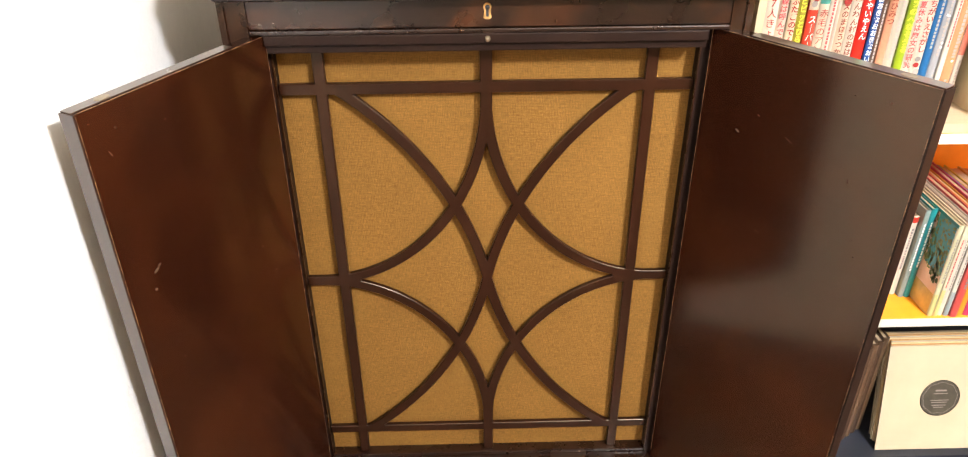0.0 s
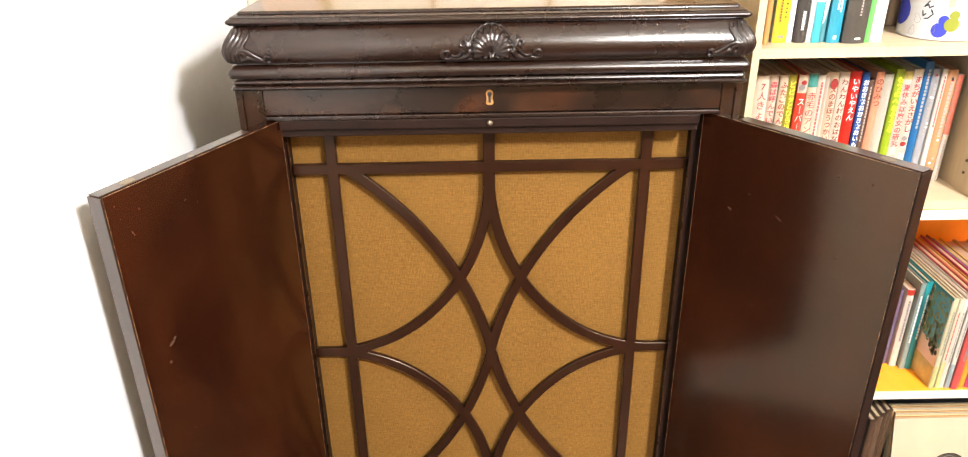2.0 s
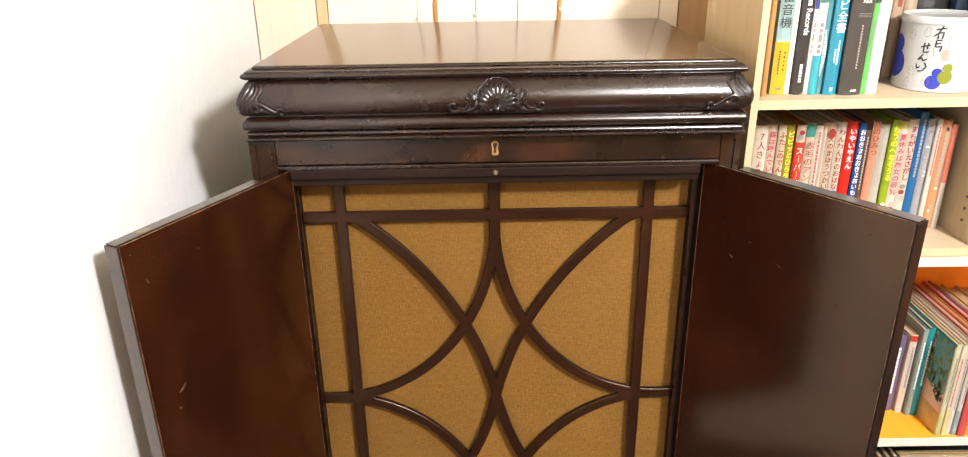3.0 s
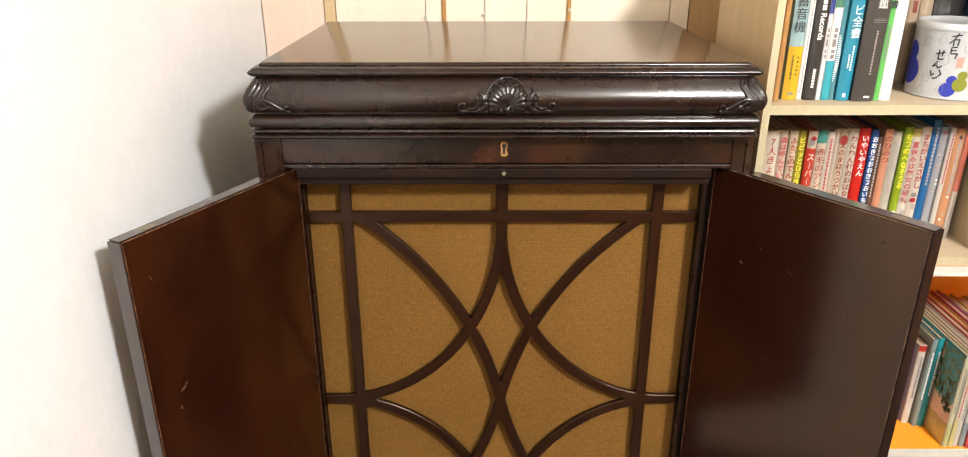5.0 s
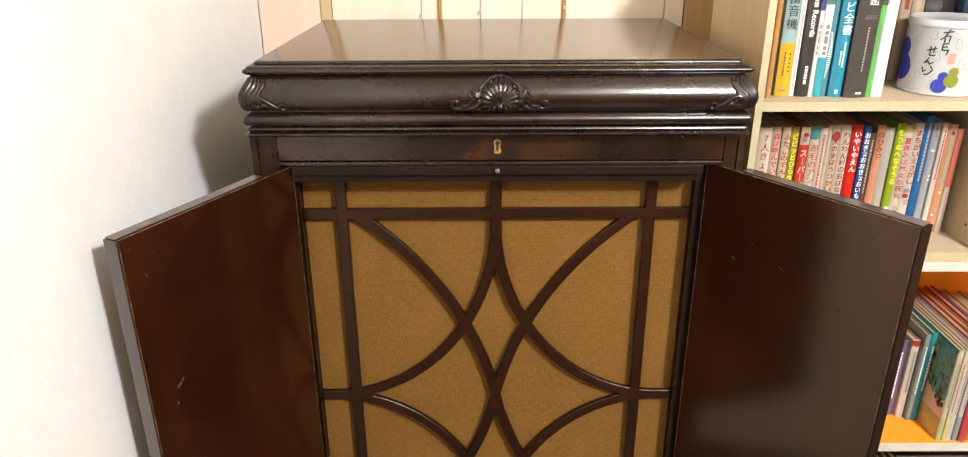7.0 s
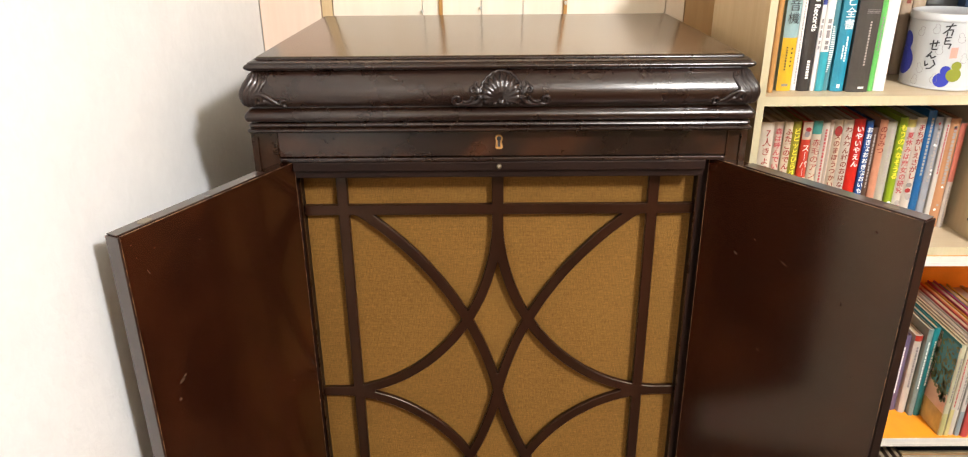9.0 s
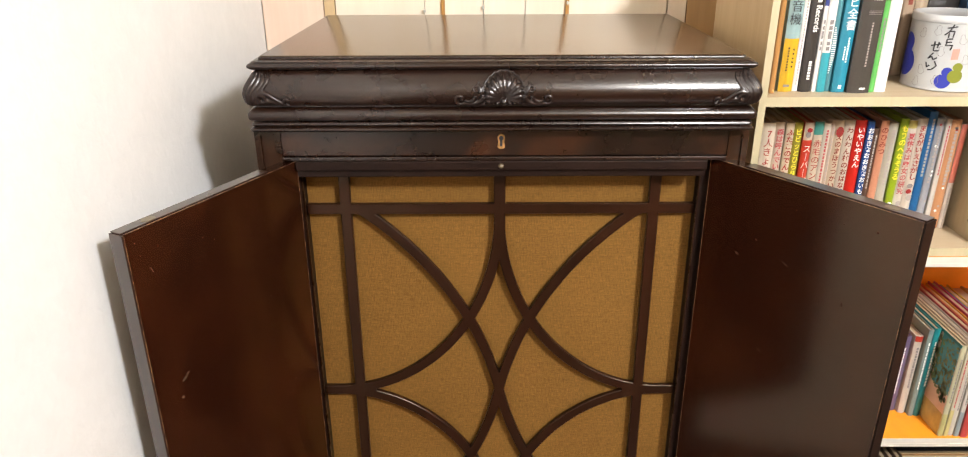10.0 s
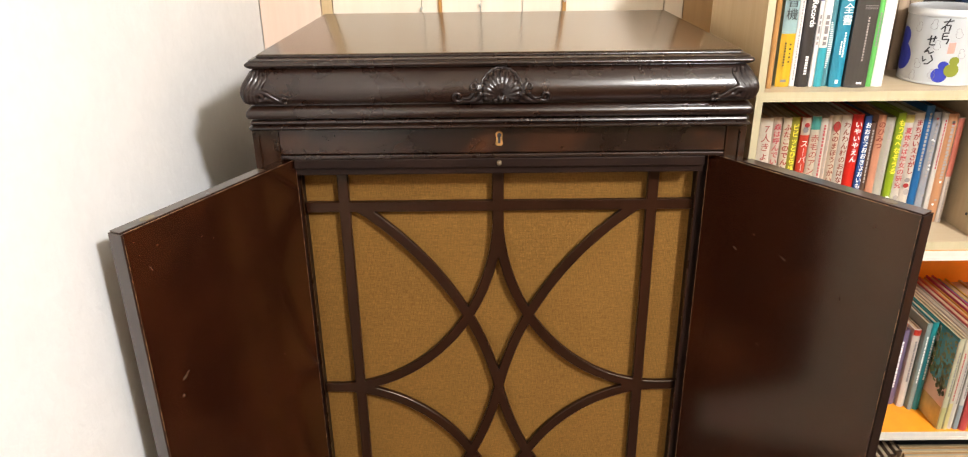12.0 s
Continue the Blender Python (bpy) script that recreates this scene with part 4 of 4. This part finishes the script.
bars(b, w / 2, -0.0004, 0.20, 0.0020, [0.0022 + 0.0006 * (k % 4) for k in range(44)], INK_SOFT, 0.4)
b, w = UB[3]
lettering("Records", 0.0125, INK_WHITE, b, w * 0.55, -0.0006, 0.138, turned=True)
bars(b, w * 0.55, -0.0004, 0.215, 0.0062, [0.0030 + 0.001 * (k % 3) for k in range(14)], INK_WHITE), bars(b, w * 0.55, -0.0004, 0.050, 0.0046, [0.0036, 0.003, 0.003, 0.0028, 0.0042, 0.003, 0.003], INK_WHITE)
for k, col in ((4, INK_GREY), (5, INK_GREY)):
    b, w = UB[k]
    bars(b, w / 2, -0.0004, 0.115, w * 0.4, [0.007, 0.006, 0.012, 0.006, 0.006], col)
b, w = UB[6]
for i in range(22):
    part("hatch_line", box(w * 0.1, w * (0.35 + 0.5 * math.sin(i / 21 * 3.0)), -0.0003, 0.0, 0.030 + i * 0.0034, 0.0315 + i * 0.0034), INK_WHITE, b)
b, w = UB[7]
lettering("ビ全書", 0.0170, INK_WHITE, b, w * 0.55, -0.0006, 0.150)
bars(b, w * 0.62, -0.0004, 0.088, 0.0026, [0.0028] * 10, INK_WHITE, 0.45), bars(b, w * 0.4, -0.0004, 0.074, 0.0022, [0.0026] * 6, INK_WHITE, 0.45)
bars(b, w * 0.5, -0.0004, 0.012, 0.005, [0.006], INK_WHITE)
b, w = UB[8]
lettering("虫図鑑", 0.0150, INK_WHITE, b, w * 0.6, -0.0006, 0.190)
bars(b, w * 0.6, -0.0004, 0.130, 0.020, [0.0008, 0.0008, 0.0008], INK_GREY, 2.0), bars(b, w * 0.58, -0.0004, 0.112, 0.0026, [0.0026, 0.0032, 0.0028, 0.003, 0.0024, 0.003, 0.0034, 0.003, 0.0028, 0.003, 0.0026, 0.003, 0.0032, 0.003, 0.003, 0.003], INK_SOFT, 0.5)
bars(b, w * 0.62, -0.0004, 0.009, 0.009, [0.003], INK_WHITE)
b, w = UB[9]
lettering("全書", 0.0130, M_INK, b, w / 2, -0.0006, 0.170)
bars(b, w * 0.5, -0.0004, 0.118, 0.0028, [0.003, 0.0026, 0.003, 0.0032, 0.003, 0.0028, 0.003, 0.003, 0.003, 0.003, 0.0028, 0.003, 0.003], INK_GREY, 0.4)
lettering("トの技法", 0.0125, INK_GREY, UB[12][0], UB[12][1] / 2, -0.0006, 0.178)
for k in (11, 13, 15, 16):
    b, w = UB[k]
    bars(b, w * 0.5, -0.0004, 0.205, w * 0.4, [0.010, 0.008, 0.009, 0.009, 0.010, 0.02], INK_BROWN if k != 13 else INK_GREY)
b, w = UB[14]
part("framed_label", box(w * 0.2, w * 0.85, -0.0006, 0.0, 0.150, 0.178), INK_WHITE, b)
part("label_picture", box(w * 0.3, w * 0.75, -0.0010, -0.0007, 0.156, 0.174), INK_GREY, b)

# ---- the biscuit tin ----
TX, TY, TR, TH = 0.749, 0.150, 0.0605, 0.120
tin = thing("biscuit_tin", "round white biscuit tin printed with blue and green gourds", "tin", at=(TX, TY, SHELF))
M_TIN = painted("white_tin", (0.45, 0.465, 0.465), 0.28, 0.4, 0.03)
M_TINLID, _nt, _b = shader("brushed_tin_lid", 0.38, 0, 0.1, 0.25)
_b.inputs["Base Color"].default_value = (0.60, 0.61, 0.61, 1)


def turned(rows, seg=48):
    bm = bmesh.new()
    rings = [[bm.verts.new((r * math.cos(2 * math.pi * k / seg), r * math.sin(2 * math.pi * k / seg), z)) for k in range(seg)] for r, z in rows]
    for r, q in zip(rings, rings[1:]):
        for k in range(seg):
            bm.faces.new((r[k], r[(k + 1) % seg], q[(k + 1) % seg], q[k]))
    bm.faces.new(rings[0][::-1]), bm.faces.new(rings[-1])
    return bm


part("body", turned([(TR - 0.002, 0.0), (TR + 0.0008, 0.0008), (TR + 0.0008, 0.003), (TR, 0.0038), (TR, TH - 0.012)]), M_TIN, tin, smooth=True).data.set_sharp_from_angle(angle=radians(40))
part("lid", turned([(TR + 0.0012, TH - 0.0118), (TR + 0.0018, TH - 0.010), (TR + 0.0014, TH - 0.002), (TR, TH), (TR - 0.004, TH + 0.0004), (TR - 0.006, TH - 0.001)]), M_TINLID, tin, "bare metal push-on lid", smooth=True).data.set_sharp_from_angle(angle=radians(40))


def on_tin(outline, name, mat, lift=0.0004, closed=True, width=0.0011):
    """A printed shape laid on the tin's wall: points (angle offset as arc length, height)."""
    bm = bmesh.new()

    def at(s, z, r):
        a = math.radians(TIN_FACE) + s / TR
        return (r * math.cos(a), r * math.sin(a), z)
    if closed:
        cx, cz = sum(p[0] for p in outline) / len(outline), sum(p[1] for p in outline) / len(outline)
        rings = [[bm.verts.new(at(cx + (s - cx) * f, cz + (z - cz) * f, TR + lift)) for s, z in outline] for f in (1.0, 0.66, 0.33)]
        for r, q in zip(rings, rings[1:]):
            for i in range(len(r)):
                bm.faces.new((r[i], r[(i + 1) % len(r)], q[(i + 1) % len(r)], q[i]))
        bm.faces.new(rings[-1])
    else:
        lo, hi = [], []
        for i, (s, z) in enumerate(outline):
            a, b = outline[max(0, i - 1)], outline[min(len(outline) - 1, i + 1)]
            d = Vector((b[0] - a[0], b[1] - a[1])).normalized()
            lo.append(bm.verts.new(at(s - d.y * width / 2, z + d.x * width / 2, TR + lift)))
            hi.append(bm.verts.new(at(s + d.y * width / 2, z - d.x * width / 2, TR + lift)))
        for i in range(len(lo) - 1):
            bm.faces.new((lo[i], lo[i + 1], hi[i + 1], hi[i]))
    return part(name, bm, mat, tin)


TIN_FACE = 226.0


def gourd(s, z, k, tilt=0.0):
    """Outline of a gourd: a large round below a smaller one."""
    pts = [(math.cos(radians(a)), math.sin(radians(a))) for a in range(58, -240, -17)]
    pts += [(0.66 * math.cos(radians(a)), 1.32 + 0.66 * math.sin(radians(a))) for a in range(232, -53, -19)]
    return [(s + k * (x * math.cos(tilt) - y * math.sin(tilt)), z + k * (x * math.sin(tilt) + y * math.cos(tilt))) for x, y in pts]


INK_GOURD, INK_OLIVE = painted("gourd_blue", (0.018, 0.03, 0.30), 0.5, 0.0, 0, 30, 0), painted("gourd_green", (0.17, 0.19, 0.012), 0.5, 0.0, 0, 30, 0)
on_tin(gourd(0.017, 0.017, 0.0118, -0.25), "blue_gourd", INK_GOURD)
on_tin(gourd(0.033, 0.026, 0.0110, -0.12), "green_gourd", INK_OLIVE, 0.0007)
on_tin(gourd(-0.058, 0.040, 0.024, 0.0), "blue_gourd", INK_GOURD)
for s, z in ((-0.028, 0.088), (0.006, 0.062), (-0.004, 0.094), (0.034, 0.082), (0.044, 0.05), (0.006, 0.016), (-0.024, 0.010), (0.052, 0.100), (-0.018, 0.03)):
    on_tin(gourd(s, z, 0.0052, rng.uniform(-0.3, 0.3)), "gourd_outline", INK_GREY, 0.0004, False, 0.0005)
on_tin([(0.022, 0.052), (0.032, 0.053), (0.032, 0.070), (0.022, 0.069)], "pink_seal", painted("pink_seal_ink", (0.72, 0.27, 0.21), 0.5, 0, 0, 30, 0))
# brush-written characters, stroke by stroke
STROKES = [
    [(0.008, 0.101), (0.022, 0.104)], [(0.017, 0.107), (0.012, 0.096), (0.006, 0.090)], [(0.012, 0.096), (0.019, 0.097), (0.018, 0.087)], [(0.012, 0.094), (0.012, 0.086)],
    [(0.011, 0.084), (0.019, 0.085)], [(0.011, 0.084), (0.011, 0.074), (0.020, 0.075), (0.018, 0.067)], [(0.012, 0.079), (0.018, 0.080)],
    [(-0.010, 0.072), (0.004, 0.076)], [(-0.005, 0.079), (-0.005, 0.064), (0.003, 0.065)], [(0.001, 0.079), (0.0, 0.069)],
    [(-0.004, 0.061), (-0.011, 0.051), (-0.005, 0.055), (-0.003, 0.050), (0.003, 0.054)],
    [(-0.012, 0.045), (-0.010, 0.037), (-0.006, 0.041)], [(0.0, 0.048), (0.004, 0.041), (-0.002, 0.034), (-0.008, 0.033)],
]
for s in STROKES:
    fine = []
    for a, b in zip(s, s[1:]):
        fine += [(a[0] + (b[0] - a[0]) * i / 5, a[1] + (b[1] - a[1]) * i / 5) for i in range(5)]
    on_tin(fine + [s[-1]], "brush_stroke", M_INK, 0.0009, False, 0.0021)

# ---- picture books on the orange shelf ----
PB = "picture books in a row"
PICTURE = [
    (0.7110, 0.7490, 0.150, 0.20, (0.16, 0.22, 0.40), "blue picture book with white lettering", ()),
    (0.7490, 0.7860, 0.150, 0.215, (0.66, 0.64, 0.60), "pale picture book standing upright", ()),
    (0.7865, 0.8130, 0.148, 0.205, (0.20, 0.16, 0.30), "dark violet picture book standing upright", ()),
    (0.8135, 0.8290, 0.140, 0.212, (0.78, 0.76, 0.72), "white picture book with a small red head", ((0.93, 0.998, (0.60, 0.05, 0.03)),)),
    (0.8295, 0.8400, 0.130, 0.235, (0.30, 0.42, 0.44), "grey-teal picture book among others", ()),
    (0.8405, 0.8530, 0.130, 0.238, (0.02, 0.36, 0.42), "slim teal picture book standing upright", ()),
    (0.8545, 0.8655, 0.066, 0.240, (0.66, 0.68, 0.50), "picture book with a painted tree on its cover", ((0.0, 0.25, (0.62, 0.62, 0.30)),)),
    (0.8660, 0.8750, 0.066, 0.238, (0.78, 0.76, 0.62), "cream picture book with red lettering", ((0.0, 0.3, (0.80, 0.74, 0.34)),)),
    (0.8755, 0.8855, 0.068, 0.236, (0.78, 0.77, 0.74), "white picture book with fine lettering", ()),
    (0.8860, 0.8960, 0.066, 0.236, (0.74, 0.74, 0.72), "white picture book with a grey-blue foot", ((0.0, 0.28, (0.35, 0.44, 0.50)),)),
    (0.8965, 0.9120, 0.062, 0.240, (0.66, 0.10, 0.10), "red picture book with pale lettering", ()),
    (0.9125, 0.9250, 0.066, 0.240, (0.85, 0.40, 0.04), "orange picture book standing upright", ()),
    (0.9255, 0.9410, 0.066, 0.245, (0.62, 0.05, 0.22), "magenta picture book standing upright", ()),
    (0.9415, 0.9550, 0.066, 0.235, (0.10, 0.30, 0.60), "blue picture book standing upright", ()),
    (0.9555, 0.9710, 0.066, 0.235, (0.80, 0.60, 0.06), "yellow picture book standing upright", ()),
    (0.9715, 1.0010, 0.066, 0.230, (0.70, 0.45, 0.10), "amber picture book standing upright", ()),
    (1.0015, 1.0310, 0.066, 0.230, (0.74, 0.72, 0.68), "white picture book standing upright", ()),
]
made = []
for x0, x1, yf, height, rgb, label, bands in PICTURE:
    height *= 0.85
    b, w = book("picture_book", x0, x1, yf, 0.4605, height, 0.26 - (yf - 0.062), rgb, label, PB, 0.0, bands)
    made.append((b, w, height))
    ink = INK_WHITE if max(rgb) < 0.5 else rng.choice((INK_GREY, INK_PINK))
    bars(b, w / 2, -0.0004, height * 0.86, w * 0.26, [rng.uniform(0.003, 0.007) for _ in range(16)], ink)
# the painted cover that faces the gap: sky, tree and sand as thin printed areas
b, w, height = made[6]
p = part("cover_painting", box(-0.0004, 0.0, 0.004, 0.215, 0.002, height - 0.002), painted("painted_sky", (0.78, 0.60, 0.48), 0.3, 0.3, 0.12, 12), b)
part("painted_water", box(-0.0006, -0.0005, 0.004, 0.060, height * 0.45, height - 0.004), painted("painted_water_ink", (0.06, 0.36, 0.40), 0.35, 0.3, 0.2, 40), b)
bm = bmesh.new()
for _ in range(300):
    q = rng.random() ** 0.8
    y, z = 0.006 + (0.02 + 0.17 * q) * rng.random(), height * (0.34 + 0.62 * q)
    bmesh.ops.create_cone(bm, cap_ends=True, segments=5, radius1=1, radius2=1, depth=1, matrix=Matrix.Translation((-0.0008, y, z)) @ Matrix.Diagonal((0.0003, rng.uniform(0.0015, 0.0045), rng.uniform(0.002, 0.006), 1)) @ pose(0, 0, 0, 0, 90))
tagged(part("painted_tree", bm, painted("painted_leaves", (0.24, 0.34, 0.13), 0.35, 0.3, 0.4, 60), b), kind="stuff")
part("painted_sand", box(-0.0008, -0.0005, 0.004, 0.215, 0.002, height * 0.24), painted("painted_sand_ink", (0.62, 0.50, 0.18), 0.35, 0.3, 0.2, 30), b)
part("cover_border", box(-0.0010, -0.0005, 0.001, 0.215, height - 0.006, height), cover((0.02, 0.40, 0.44)), b)

# ---- gramophone records in their paper sleeves ----
M_SLEEVE = painted("cream_paper_sleeve", (0.43, 0.36, 0.25), 0.75, 0, 0.06, 9.0, 0.15)
M_SHELLAC, _nt, _b = shader("black_shellac", 0.25, 0.3)
_b.inputs["Base Color"].default_value = (0.02, 0.018, 0.016, 1)


def record_sleeve(y, lean, x, colour_mat, label, hole=True, size=0.250, tilt_back=14.0):
    r = thing("record_sleeve", label, "record sleeve", "records in paper sleeves", at=(x, y, 0.0915))
    r.matrix_basis = pose(x, y, 0.0915, -tilt_back, lean, 0)
    bm = bmesh.new()
    n, R, cx, cz = 40, 0.0435, size / 2, size / 2
    sq = []
    for i in range(n):
        a = 2 * math.pi * i / n
        c, s = math.cos(a), math.sin(a)
        k = (size / 2 - 0.0005) / max(abs(c), abs(s))
        sq.append((cx + c * k, cz + s * k))
    rnd = [(cx + R * math.cos(2 * math.pi * i / n), cz + R * math.sin(2 * math.pi * i / n)) for i in range(n)]
    rows = []
    for pts, yy in ((rnd, 0.0035), (rnd, 0.0), (sq, 0.0), (sq, 0.0035)):
        rows.append([bm.verts.new((px, yy, pz)) for px, pz in pts])
    for r0, r1 in zip(rows, rows[1:] + rows[:1]):
        for i in range(n):
            bm.faces.new((r0[i], r0[(i + 1) % n], r1[(i + 1) % n], r1[i]))
    part("paper_sleeve", bm, colour_mat, r)
    bm = bmesh.new()
    bmesh.ops.create_cone(bm, cap_ends=True, segments=48, radius1=0.1235, radius2=0.1235, depth=0.0022, matrix=Matrix.Translation((cx, 0.0019, cz)) @ pose(0, 0, 0, 90))
    disc = part("record", bm, M_SHELLAC, r)
    if hole:
        bm = bmesh.new()
        bmesh.ops.create_cone(bm, cap_ends=True, segments=40, radius1=0.0415, radius2=0.0415, depth=0.0003, matrix=Matrix.Translation((cx, 0.0006, cz)) @ pose(0, 0, 0, 90))
        part("record_label", bm, painted("dark_label", (0.055, 0.048, 0.036), 0.4, 0.2, 0.2, 60), disc, "dark round record label")
        bm = bmesh.new()
        for i in range(36):
            a0, a1 = 2 * math.pi * i / 36, 2 * math.pi * (i + 1) / 36
            w0, w1 = (0.0365 + 0.0012 * math.sin(9 * a) for a in (a0, a1))
            bm.faces.new([bm.verts.new((cx + rr * math.cos(a), 0.0002, cz + rr * math.sin(a))) for rr, a in ((w0, a0), (w1, a1), (w1 + 0.0009, a1), (w0 + 0.0009, a0))])
        part("label_ring", bm, INK_GREY, disc)
        for zz, ww in ((0.016, 0.024), (0.010, 0.030), (-0.006, 0.040), (-0.011, 0.034), (-0.018, 0.030), (-0.023, 0.022)):
            part("label_line", box(cx - ww / 2, cx + ww / 2, 0.0001, 0.0003, cz + zz, cz + zz + (0.004 if zz > 0.012 else 0.0016)), INK_GREY, disc)
    return r


KRAFT = painted("kraft_paper_sleeve", (0.50, 0.27, 0.10), 0.8, 0, 0.1, 20)
TAN = painted("tan_paper_sleeve", (0.66, 0.48, 0.26), 0.8, 0, 0.1, 20)
record_sleeve(0.068, 0.0, 0.848, M_SLEEVE, "cream paper sleeve with a centre hole, holding a black record")
for k in range(9):
    record_sleeve(0.0735 + 0.0052 * k, 0.0, 0.856 + rng.uniform(-0.005, 0.006), (KRAFT, TAN, M_SLEEVE)[k % 3], "brown paper record sleeve in the stack" if k % 3 == 0 else "pale paper record sleeve in the stack", False)
for k in range(4):
    x = 0.781 + 0.016 * k
    book("record_album", x, x + 0.0155, 0.10 + 0.01 * k, 0.0908, 0.262, 0.22, ((0.09, 0.05, 0.03), (0.13, 0.08, 0.05), (0.07, 0.04, 0.025), (0.11, 0.07, 0.04))[k], "worn brown cloth record album", "record albums", 0.0, (), "record album")
for k in range(9):
    x = 0.70 + 0.007 * k
    book("thin_record_case", x, x + 0.0066, 0.095 + 0.004 * (k % 3), 0.0908, 0.30, 0.22, ((0.55, 0.54, 0.52), (0.04, 0.06, 0.12), (0.45, 0.45, 0.44))[k % 3], "thin grey and dark record case", "thin record cases", 0.0, (), "record case")
